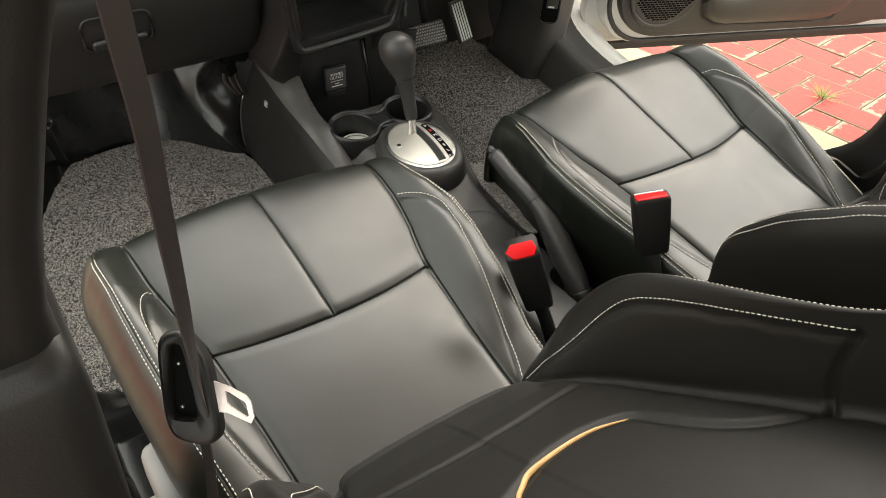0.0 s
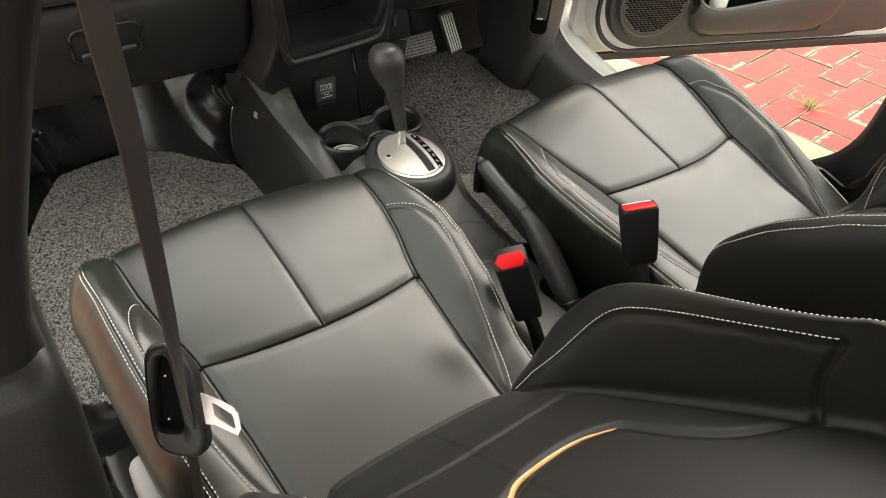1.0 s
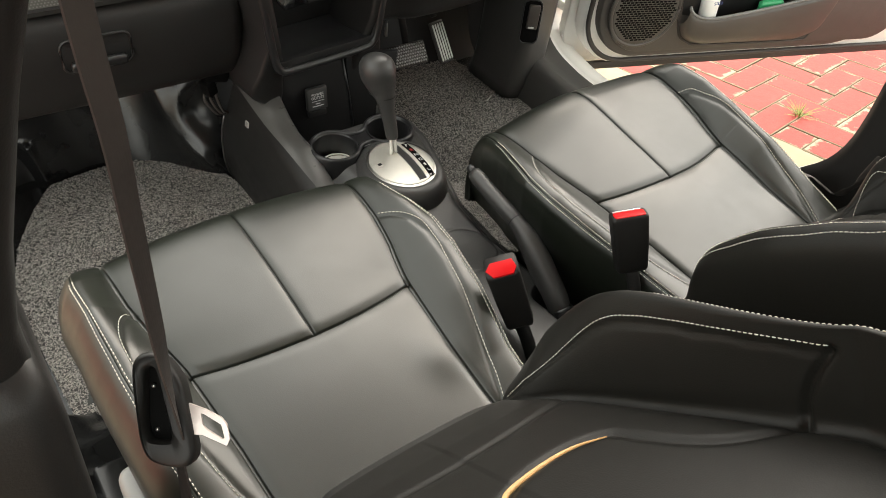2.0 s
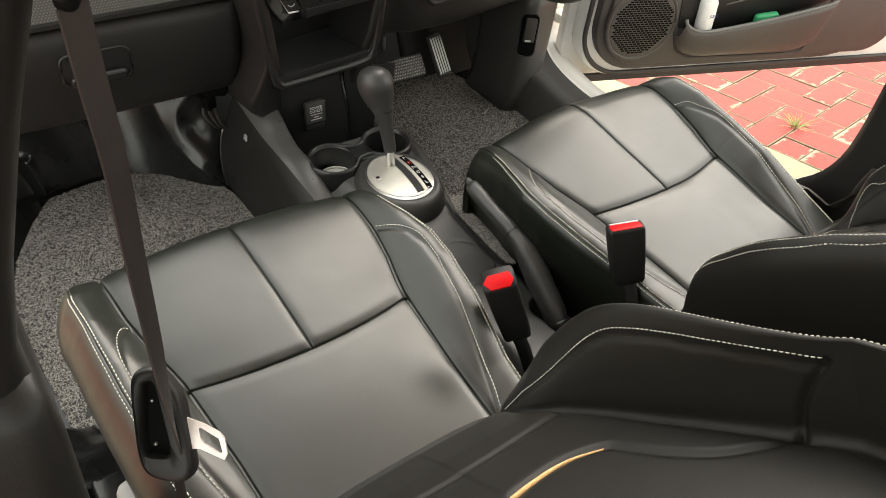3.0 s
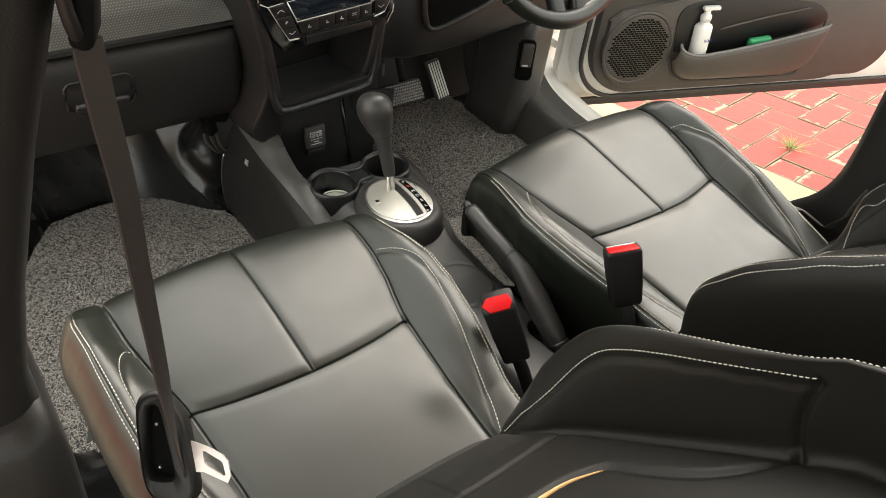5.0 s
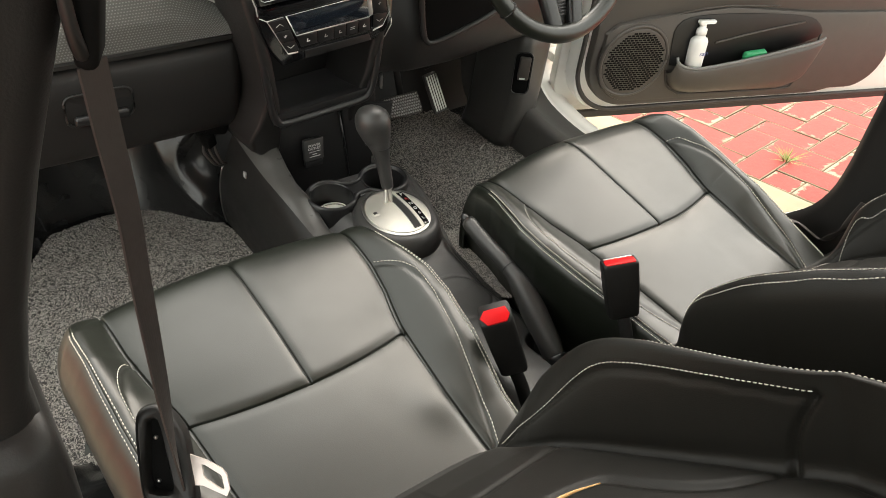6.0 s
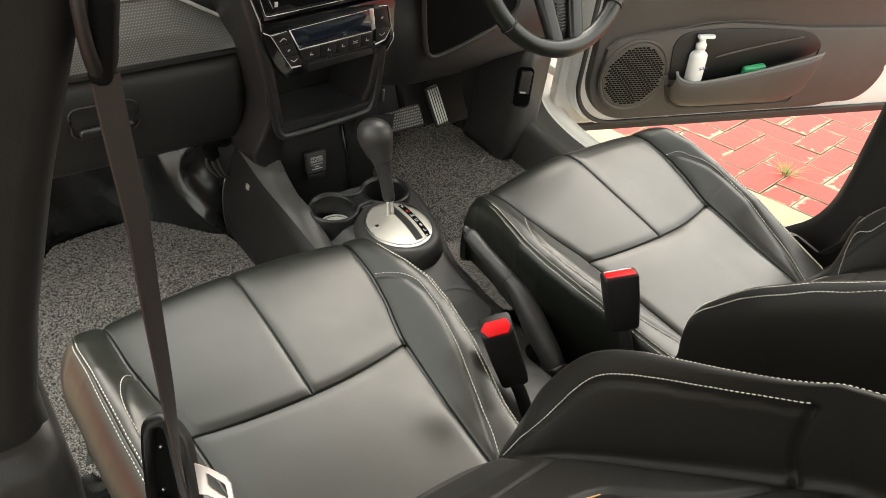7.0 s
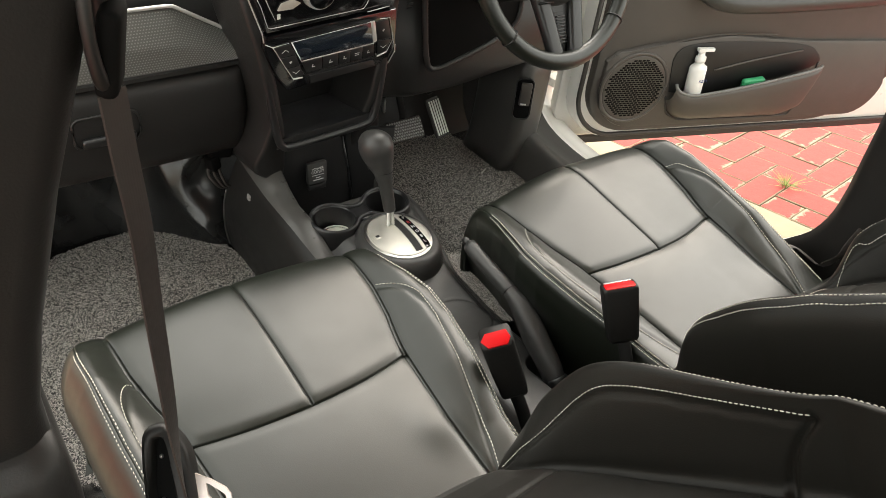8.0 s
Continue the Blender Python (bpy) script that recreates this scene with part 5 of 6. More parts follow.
    sheet("knee_panel", low, np.linspace(0.115, 0.66, 42), range(30), DASH, t, "warm black knee panel", True)
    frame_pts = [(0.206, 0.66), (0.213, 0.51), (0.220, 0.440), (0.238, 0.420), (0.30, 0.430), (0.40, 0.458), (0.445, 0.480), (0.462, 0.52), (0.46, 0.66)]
    # no hollow behind it: the plate's black paints the shade inside the opening
    prism("column_opening", [(x - 0.32, z - 0.5) for x, z in frame_pts], pose(0.32, 0.330, 0.5, 84, 0, 0), 0.004, VOID, t, "black plate painted as a shaded opening", 0.001)
    v, f = tube(spline([tuple(pose(0.32, 0.330, 0.5, 84, 0, 0) @ Vector((x - 0.32, z - 0.5, 0.0))) for x, z in frame_pts], 60), 0.006, 8)
    mesh_ob("opening_rim", v, f, DASH, t)
    for i in range(6):
        bm = bmesh.new()
        rbox(bm, (0.014, 0.004, 0.0035), pose(0.186, 0.352, 0.545 + 0.0075 * i, 0, 0, 0), 0.001)
        part("vent_slot", bm, DARK, t)
    bm = bmesh.new()
    rbox(bm, (0.050, 0.040, 0.026), pose(-0.190, 0.430, 0.284, 0, 14, 0), 0.008, 3)
    rbox(bm, (0.022, 0.024, 0.030), pose(-0.206, 0.420, 0.262, 0, -12, 20), 0.004, 2)
    unit = part("relay_cover", bm, VOID, t, "small black cover under the glovebox")
    for k in range(3):
        x0 = -0.205 + 0.008 * k
        v, f = tube(spline([(x0, 0.43, 0.262), (x0 - 0.010 + 0.004 * k, 0.425, 0.235), (x0 + 0.006, 0.42, 0.205), (x0 + 0.02, 0.43, 0.19)], 16), 0.0032, 6)
        mesh_ob("cable", v, f, RUBBER, unit, "black cable")


dashboard()


# vinyl lining bulging up beside the console
FOLDS = (([(-0.262, 0.22), (-0.256, 0.150), (-0.250, 0.105), (-0.225, 0.060), (-0.196, 0.030)], 0.006, 0.011),
         ([(-0.165, 0.235), (-0.183, 0.205), (-0.222, 0.170), (-0.234, 0.130), (-0.224, 0.096), (-0.200, 0.072), (-0.172, 0.062)], 0.010, 0.022),
         ([(-0.205, 0.050), (-0.180, 0.010)], 0.012, 0.024),
         ([(-0.515, 0.08), (-0.505, 0.03), (-0.500, 0.0)], 0.014, 0.012))


def vinyl_hump():
    """Lining drawn up beside the console, its slack thrown into curled folds."""
    us, vs = np.linspace(0, 1, 110), np.linspace(0, 1, 220)
    U, V = np.meshgrid(us, vs, indexing="ij")
    X = -0.68 + 0.525 * V
    near = smooth01((X + 0.46) / 0.305)
    Z = 0.004 + 0.30 * U * (0.45 + 0.55 * near)
    Y = 0.632 - 0.150 * near ** 2 + (0.03 + 0.09 * near) * U + 0.005 * np.sin(26 * V + 3 * U)
    for line, deep, wide in FOLDS:
        Y -= deep * np.exp(-(near_line(X, Z, spline(line, 40)) / wide) ** 2)
    Y += 0.008 * np.exp(-(((X + 0.195) / 0.022) ** 2 + ((Z - 0.130) / 0.028) ** 2))
    ob = sheet("floor_lining", lambda i, j: (X[i, j], Y[i, j], Z[i, j]), range(110), range(220), VINYL, None)
    tagged(ob, "creased glossy black vinyl lining beside the console", "lining", kind="structure")



def sill_lining():
    """Loose lining along the passenger sill, lying in glossy creases."""
    xs, ys = np.linspace(-0.70, -0.50, 60), np.linspace(-0.42, 0.02, 110)

    def at(x, y):
        up = 0.050 * float(smooth01((-0.585 - x) / 0.09))
        crease = 0.011 * math.sin(34 * y + 26 * x) * math.exp(-((x + 0.60) / 0.055) ** 2) + 0.007 * math.sin(71 * y - 40 * x + 1.0) * math.exp(-((x + 0.585) / 0.06) ** 2)
        edge = float(smooth01((0.02 - y) / 0.03) * smooth01((x + 0.70) / 0.01 + 0.3))
        return (x, y, 0.006 + (up + 0.012 + crease) * edge)
    ob = sheet("floor_lining", at, xs, ys, VINYL, None)
    tagged(ob, "creased glossy black vinyl lining along the passenger sill", "lining", kind="structure")


vinyl_hump()
sill_lining()


# ---- steering wheel, pedals ----
def steering_wheel():
    c, tilt = Vector((0.362, 0.156, 0.682)), 25
    t = thing("steering_wheel", "black leather steering wheel with three spokes", "steering wheel", c)
    t.matrix_basis = pose(*c, 90 - tilt, 0, 0)     # its own z points to the driver
    R = 0.178
    a = np.linspace(0, 2 * math.pi, 73)
    v, f = tube([(R * math.cos(k), R * math.sin(k), 0) for k in a], [0.0155 + 0.0018 * math.cos(2 * k) ** 8 for k in a], 14, caps=False)
    mesh_ob("rim", v, f, LEATHER, t, "black leather rim")
    for s in (-1, 1):
        bm = bmesh.new()
        rbox(bm, (0.105, 0.044, 0.020), pose(s * 0.118, 0.0, -0.012, 0, 0, -s * 6), 0.006, 2)
        part("spoke", bm, SATIN, t)
        bm = bmesh.new()
        rbox(bm, (0.034, 0.132, 0.020), pose(s * 0.034, -0.108, -0.008, -4, 0, -s * 9), 0.010, 4)
        part("lower_spoke", bm, SATIN, t)
        v, f = tube([(s * 0.060, -0.070, 0.004), (s * 0.024, -0.070, 0.004)], 0.0025, 6)
        mesh_ob("spoke_seam", v, f, DARK, t)
    for ang in (222, 318):
        k = radians(ang)
        c, d = Vector((R * math.cos(k), R * math.sin(k), 0)), Vector((-math.sin(k), math.cos(k), 0))
        v, f = tube([tuple(c - d * 0.0012), tuple(c + d * 0.0012)], 0.0176, 20)
        mesh_ob("rim_seam", v, f, DARK, t, "dark leather seam")
    for k in range(9):
        bm = bmesh.new()
        rbox(bm, (0.022, 0.003, 0.004), pose(0.0, -0.098 - 0.0058 * k, -0.0075), 0.001)
        part("grille_bar", bm, SATIN, t)
    prism("spoke_backing", [(-0.066, -0.04), (-0.030, -0.172), (0.030, -0.172), (0.066, -0.04)], pose(0, 0, -0.010), 0.008, DASH, t, "black spoke backing")
    prism("grille_slot", [(-0.016, -0.090), (-0.009, -0.150), (0.009, -0.150), (0.016, -0.090)], pose(0, 0, -0.0085), 0.003, DARK, t, "dark ribbed slot", 0.0005)
    bm = bmesh.new()
    disc(bm, 0.085, 0.070, 0.05, pose(0, 0.0, -0.005), 40, 0.012)
    part("hub", bm, PLASTIC, t, "black padded hub")
    bm = bmesh.new()
    disc(bm, 0.055, 0.065, 0.20, pose(0, 0.0, -0.13), 28, 0.004)
    part("column", bm, DARK, t, "dark steering column")
    v, f = tube([(-0.11, -0.135, 0.006), (-0.105, -0.142, 0.008), (-0.097, -0.150, 0.004)], [0.004, 0.006, 0.003], 8)
    mesh_ob("rim_clip", v, f, CUPWHITE, t, "clear film tag")


steering_wheel()


def pedals():
    t = thing("brake_pedal", "wide black rubber brake pedal with diamond tread", "pedal", (0.322, 0.520, 0.156))
    m = pose(0, 0, 0, 52, 0, 0)
    bm = bmesh.new()
    rbox(bm, (0.105, 0.055, 0.014), m, 0.006, 3)
    pad = part("pad", bm, RUBBER, t, "black rubber pad")
    verts, faces = [], []
    for i in range(14):
        for j in range(7):
            x, y = -0.0475 + 0.007 * i + 0.0035 * (j % 2), -0.021 + 0.007 * j
            c = m @ Vector((x, y, 0.007))
            nn, a, b = m.to_3x3() @ Vector((0, 0, 1)), m.to_3x3() @ Vector((1, 0, 0)), m.to_3x3() @ Vector((0, 1, 0))
            base = len(verts)
            verts += [c - a * 0.0032, c + b * 0.0032, c + a * 0.0032, c - b * 0.0032, c + nn * 0.002]
            faces += [(base + k, base + (k + 1) % 4, base + 4) for k in range(4)]
    tagged(mesh_ob("tread", verts, faces, PALE_GREY, pad, "raised diamond tread", False), kind="stuff")
    v, f = tube([(0.01, 0.02, 0.01), (0.01, 0.09, 0.16), (0.0, 0.12, 0.30)], 0.010, 10, 0.5)
    mesh_ob("arm", v, f, DARK, t, "black steel arm")
    t = thing("accelerator_pedal", "tall narrow accelerator pedal with bright ribs", "pedal", (0.452, 0.560, 0.142))
    m = pose(0, 0, 0, 58, 0, 12)
    bm = bmesh.new()
    rbox(bm, (0.046, 0.105, 0.012), m, 0.006, 3)
    pad = part("pad", bm, RUBBER, t, "black rubber pad")
    for k in range(5):
        bm = bmesh.new()
        rbox(bm, (0.0038, 0.092, 0.004), m @ pose(-0.017 + 0.0085 * k, 0, 0.0065), 0.0012)
        part("rib", bm, METAL, pad, "bright rib")
    v, f = tube([(0.0, 0.04, 0.05), (0.0, 0.09, 0.10), (0.0, 0.12, 0.25)], 0.008, 10)
    mesh_ob("arm", v, f, DARK, t, "black steel arm")
    bm = bmesh.new()
    rbox(bm, (0.006, 0.014, 0.034), pose(0.27, 0.54, 0.225, 0, 0, -25), 0.001)
    tagged(part("bracket", bm, METAL), "small bright steel pedal bracket", "bracket")


pedals()

bm = bmesh.new()
rbox(bm, (0.030, 0.004, 0.003), pose(0.545, 0.449, 0.0145, 0, 0, 28), 0.001)
tagged(part("straw_piece", bm, CUPWHITE), "short pale scrap lying on the driver mat", "litter")


# ---- driver's side: kick panel, sill, jamb ----
OPEN = spline([(0.735, -0.384, 0.66), (0.735, -0.385, 0.525), (0.735, -0.386, 0.470), (0.735, -0.387, 0.412), (0.735, -0.382, 0.352), (0.735, -0.364, 0.303), (0.735, -0.336, 0.268), (0.735, -0.283, 0.209), (0.735, -0.21, 0.150), (0.735, -0.14, 0.108), (0.735, 0.0, 0.098), (0.735, 0.25, 0.098), (0.735, 0.35, 0.105),
               (0.735, 0.43, 0.125), (0.735, 0.478, 0.163), (0.735, 0.505, 0.215), (0.735, 0.517, 0.30), (0.735, 0.522, 0.48), (0.735, 0.535, 0.75)], 90)


def sill():
    """Trim band inside the doorway, and the white painted flange outside it."""
    inner = []
    for i, (x, y, z) in enumerate(OPEN):
        inner.append((0.640, y, z))
    mid = [(0.69, y + 0.004, z + 0.002) for x, y, z in OPEN]
    low = []
    for x, y, z in OPEN:
        if y > 0.30:
            low.append((0.622, y + 0.16 * min(1, (y - 0.30) / 0.14), max(0.0, z - 0.10)))
        elif y < -0.24:
            low.append((0.63, y - 0.14, max(0.0, z - 0.10)))
        else:
            low.append((0.628, y, 0.0))
    rings = [[OPEN[i], mid[i], inner[i], low[i]] for i in range(len(OPEN))]
    t = thing("sill_trim", "black plastic sill and pillar trim round the driver doorway", "trim", kind="structure")
    # one band in two tones: the sill end painted lighter for the light it catches
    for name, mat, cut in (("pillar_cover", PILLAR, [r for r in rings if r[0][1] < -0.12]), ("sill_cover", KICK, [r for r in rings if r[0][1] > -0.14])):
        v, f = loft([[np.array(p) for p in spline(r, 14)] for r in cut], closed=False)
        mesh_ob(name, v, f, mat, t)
    # white flange and jamb
    rings = []
    for i, (x, y, z) in enumerate(OPEN):
        k = np.array([0, y - 0.06, z - 0.55])
        k = k / (np.linalg.norm(k) + 1e-9)
        p = np.array((x, y, z))
        rings.append([p + [0.0, 0, 0], p + [0.006, 0, 0] + k * -0.004, p + [0.012, 0, 0] + k * 0.004, p + [0.040, 0, 0] + k * 0.006, p + [0.066, 0, 0] + k * 0.010, p + [0.080, 0, 0] + k * 0.030, p + [0.088, 0, 0] + k * 0.12])
    t2 = thing("door_jamb", "white painted body jamb round the driver doorway", "car body", kind="structure")
    v, f = loft(rings, closed=False)
    mesh_ob("jamb_sheet", v, f, WHITE, t2)
    bm = bmesh.new()
    rbox(bm, (0.10, 0.22, 0.80), pose(0.852, 0.695, 0.36), 0.02, 3)
    part("wing_edge", bm, WHITE, t2, "white front wing edge")
    bm = bmesh.new()
    rbox(bm, (0.110, 0.03, 0.80), pose(0.790, 0.535, 0.415), 0.008, 2)
    part("hinge_pillar", bm, WHITE, t2, "white painted hinge pillar")
    for z in (0.148, 0.208):
        bm = bmesh.new()
        rbox(bm, (0.046, 0.044, 0.026), pose(0.806, 0.502, z), 0.006, 2)
        hinge = part("hinge", bm, WHITE, t2, "white door hinge")
        bm = bmesh.new()
        disc(bm, 0.009, 0.009, 0.036, pose(0.826, 0.476, z), 14, 0.001)
        part("hinge_pin", bm, WHITE, hinge)
        bm = bmesh.new()
        disc(bm, 0.007, 0.007, 0.006, pose(0.800, 0.478, z, 90, 0, 0), 6, 0.001)
        part("bolt", bm, WHITE, hinge)


sill()


def kick_panel():
    t = thing("kick_panel", "black plastic kick panel with the bonnet release", "trim panel", (0.590, 0.462, 0))
    rings = []
    for z, dx, dy in ((0.0, 0.0, 0.0), (0.05, 0.004, -0.012), (0.12, 0.004, -0.022), (0.20, 0.0, -0.030), (0.30, -0.004, -0.036), (0.36, 0.0, -0.036)):
        rings.append([(px + 0.045 + dx, py + 0.06 + dy, z) for px, py in rounded(0.10, 0.19, 0.030, 7)])
    v, f = loft(rings)
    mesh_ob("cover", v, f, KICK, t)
    m = pose(-0.004, -0.068, 0.246, 84, 0, -34)
    # the recess is not hollow; its shade is the plate's black colour
    plate = prism("recess", rounded(0.042, 0.104, 0.013, 6), m, 0.004, VOID, t, "dark plate painted as a shaded recess", 0.001)
    v, f = tube([tuple(m @ Vector((x, y, 0.001))) for x, y in rounded(0.044, 0.106, 0.014, 6) + rounded(0.044, 0.106, 0.014, 6)[:1]], 0.0018, 6)
    mesh_ob("recess_rim", v, f, SATIN, plate)
    bm = bmesh.new()
    rbox(bm, (0.027, 0.060, 0.012), m @ pose(0.003, 0.014, 0.005, 8, 0, 0), 0.003, 2)
    part("release_lever", bm, TRIM, t, "brown grey release lever")
    bm = bmesh.new()
    rbox(bm, (0.014, 0.004, 0.001), m @ pose(0, -0.010, 0.0115, 8, 0, 0), 0)
    part("lever_mark", bm, PAINTLINE, t, "pale symbol")


kick_panel()


# ---- driver's door, standing open ----
def car_door():
    d = Vector((1.025, -0.345, 0)).normalized()
    t = thing("door_1", "open white driver door with black inner trim", "car door", (0.815, 0.37, 0), kind="structure")
    # own x along the door, y up, z towards the cabin's rear (its inner side)
    base = Matrix(((d.x, 0, d.y, 0), (d.y, 0, -d.x, 0), (0, 1, 0, 0), (0, 0, 0, 1)))
    t.matrix_basis = Matrix.Translation((0.815, 0.37, 0)) @ base

    def corner(x0, x1, y0, y1, r0, r1):
        pts = [(x0 + r0 - r0 * math.sin(a), y0 + r0 - r0 * math.cos(a)) for a in np.linspace(math.pi / 2, 0, 14)]
        pts += [(x1 - r1 + r1 * math.sin(a), y0 + r1 - r1 * math.cos(a)) for a in np.linspace(0, math.pi / 2, 14)]
        return pts + [(x1, y1), (x0, y1)]
    prism("outer_skin", corner(-0.07, 1.26, 0.066, 0.80, 0.10, 0.06), pose(0, 0, -0.055), 0.03, WHITE, t, "white painted outer skin", 0.006)
    prism("inner_frame", corner(-0.045, 1.23, 0.088, 0.79, 0.12, 0.06), pose(0, 0, -0.004), 0.06, WHITE, t, "white inner sheet", 0.010)
    seal = corner(-0.038, 1.21, 0.097, 0.78, 0.13, 0.06)
    v, f = tube([(x, y, -0.001) for x, y in seal[-1:] + seal[:-1]], 0.0065, 8)
    mesh_ob("weatherstrip", v, f, RUBBER, t, "black rubber weatherstrip")
    bm = bmesh.new()
    rbox(bm, (1.24, 0.022, 0.014), pose(0.62, 0.070, -0.030), 0.004)
    part("lower_seal", bm, RUBBER, t, "dark lower seal strip")
    trim = corner(-0.022, 1.03, 0.115, 0.78, 0.135, 0.30)
    prism("trim_panel", trim, pose(0, 0, 0.022), 0.03, TRIM, t, "warm black trim panel", 0.012)
    # raised lower pad carrying the speaker and the pocket
    pad = corner(0.000, 0.96, 0.135, 0.385, 0.12, 0.10)
    pad = pad[:-2] + [(0.90, 0.37), (0.62, 0.375), (0.35, 0.395), (0.12, 0.372), (0.03, 0.355), (0.0, 0.33)]
    prism("lower_pad", pad, pose(0, 0, 0.034), 0.014, TRIM, t, "", 0.008)
    # speaker
    cx, cy, R = 0.096, 0.255, 0.084
    ring = [(cx + (R + 0.012) * math.cos(a), cy + (R + 0.012) * math.sin(a), 0.0345) for a in np.linspace(0, 2 * math.pi, 61)]
    v, f = tube(ring, 0.0052, 8)
    sp = mesh_ob("speaker_grille", v, f, TRIM, t, "round perforated grille")
    bm = bmesh.new()
    disc(bm, R + 0.010, R + 0.006, 0.006, pose(cx, cy, 0.0355), 56, 0.002)
    part("grille_plate", bm, TRIM, sp)
    verts, faces = [], []
    for j in range(-13, 14):
        for i in range(-9, 10):
            x, y = (i + 0.5 * (j % 2)) * 0.0118, j * 0.0060
            if math.hypot(x, y) > R - 0.0010:
                continue
            b0 = len(verts)
            o = [(-0.0054, 0), (-0.0042, 0.0023), (0.0042, 0.0023), (0.0054, 0), (0.0042, -0.0023), (-0.0042, -0.0023)]
            verts += [(cx + x + a, cy + y + b, 0.0388) for a, b in o]
            faces.append(tuple(b0 + k for k in range(6)))
    tagged(mesh_ob("slot_pattern", verts, faces, VOID, sp, "dark grille slots", False), kind="stuff")
    # pocket: shade in its mouth painted as a black plate, bulged front wall and pale lip
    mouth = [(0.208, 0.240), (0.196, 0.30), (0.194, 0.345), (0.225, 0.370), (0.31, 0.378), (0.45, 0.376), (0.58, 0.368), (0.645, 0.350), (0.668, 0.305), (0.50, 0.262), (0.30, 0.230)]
    prism("pocket_mouth", [tuple(q) for q in spline(mouth + mouth[:1], 60)[:-1]], pose(0, 0, 0.0368), 0.002, DARK, t, "black plate painted as pocket shade", 0.001)
    lipc = spline([(0.207, 0.272), (0.212, 0.260), (0.228, 0.249), (0.265, 0.243), (0.32, 0.250), (0.45, 0.272), (0.56, 0.291), (0.672, 0.309)], 44)
    rings = []
    for k, (x, y) in enumerate(lipc):
        e = math.sin(math.pi * min(1, max(0, (x - 0.200) / 0.476))) ** 0.18
        bot = float(np.interp(x, [0.203, 0.222, 0.255, 0.30, 0.60, 0.65, 0.672], [0.225, 0.180, 0.161, 0.153, 0.150, 0.166, 0.25]))
        z = 0.036 + 0.044 * e
        rings.append([(x, y, z - 0.006), (x, y + 0.002, z), (x, y - 0.004, z + 0.004), (x, y - (y - bot) * 0.35, z + 0.004), (x, y - (y - bot) * 0.75, z - 0.010 * e), (x, bot, 0.036)])
    v, f = loft([[np.array(p) for p in spline(r, 14)] for r in rings], closed=False)
    wall = mesh_ob("pocket_wall", v, f, TRIM, t, "bulged pocket wall")
    v, f = tube([r[1] for r in rings], 0.0042, 8)
    mesh_ob("pocket_lip", v, f, GREY_PL, wall, "paler rounded lip")
    v, f = tube(spline([(0.203, 0.225, 0.0345), (0.222, 0.178, 0.0345), (0.255, 0.158, 0.0345), (0.30, 0.150, 0.0345), (0.60, 0.147, 0.0345), (0.65, 0.163, 0.0345), (0.674, 0.25, 0.0345), (0.676, 0.312, 0.0345)], 60), 0.0030, 6)
    mesh_ob("pocket_joint", v, f, RUBBER, wall, "dark joint round the pocket")
    v, f = tube(spline([(0.33, 0.300, 0.038), (0.45, 0.325, 0.038), (0.60, 0.350, 0.038)], 20), 0.003, 6)
    mesh_ob("pocket_ledge", v, f, TRIM, t)
    # armrest above
    arm = spline([(0.19, 0.55, 0.03), (0.22, 0.515, 0.050), (0.29, 0.496, 0.070), (0.46, 0.500, 0.078), (0.72, 0.514, 0.076), (0.95, 0.527, 0.05)], 36)
    v, f = tube(arm, 0.026, 12)
    mesh_ob("armrest", v, f, PLASTIC, t, "padded black armrest")
    # shade of the pull recess, laid on as a thin black plate
    prism("pull_recess", [(0.24, 0.56), (0.95, 0.58), (0.95, 0.66), (0.24, 0.64)], pose(0, 0, 0.025), 0.002, DARK, t, "dark plate painted as a shaded pull recess", 0.0)
    v, f = tube(spline([(0.02, 0.345, 0.03), (0.14, 0.372, 0.036), (0.30, 0.398, 0.036), (0.50, 0.395, 0.034)], 30), 0.0022, 6)
    mesh_ob("crease", v, f, TRIM, t)
    return t


door = car_door()
DOOR_M = door.matrix_basis.copy()


def pump_bottle():
    t = thing("pump_bottle", "white plastic pump bottle standing in the door pocket", "bottle")
    t.matrix_basis = DOOR_M @ pose(0.276, 0.206, 0.049, -90, 0, 5) @ Matrix.Diagonal((1.0, 0.85, 0.84, 1))
    rings = []
    for z, r in ((0.0, 0.020), (0.003, 0.0235), (0.09, 0.0242), (0.128, 0.0240), (0.1345, 0.0215), (0.139, 0.0165), (0.141, 0.0135), (0.152, 0.0125)):
        rings.append([(r * math.cos(a), r * math.sin(a), z) for a in np.linspace(0, 2 * math.pi, 28, endpoint=False)])
    v, f = loft(rings)
    mesh_ob("bottle_body", v, f, WHITE_PL, t)
    rings = [[(r * math.cos(a), r * math.sin(a), z) for a in np.linspace(0, 2 * math.pi, 20, endpoint=False)] for z, r in ((0.151, 0.0145), (0.166, 0.0145), (0.168, 0.010), (0.180, 0.0085))]
    v, f = loft(rings)
    mesh_ob("collar", v, f, WHITE_PL, t, "white screw collar")
    bm = bmesh.new()
    rbox(bm, (0.050, 0.017, 0.012), pose(0.010, 0, 0.188, 0, 6, 0), 0.004, 2)
    rbox(bm, (0.018, 0.018, 0.014), pose(-0.002, 0, 0.186), 0.004, 2)
    part("pump_head", bm, WHITE_PL, t, "white pump head")
    cu = bpy.data.curves.new("lettering", "FONT")
    cu.body, cu.size, cu.extrude = "san", 0.020, 0.0002
    cu.materials.append(BLUEPRINT)
    ob = new("lettering", cu)
    ob.parent = t
    ob.matrix_basis = pose(-0.004, -0.0243, 0.088, 90, 0, 0)


pump_bottle()

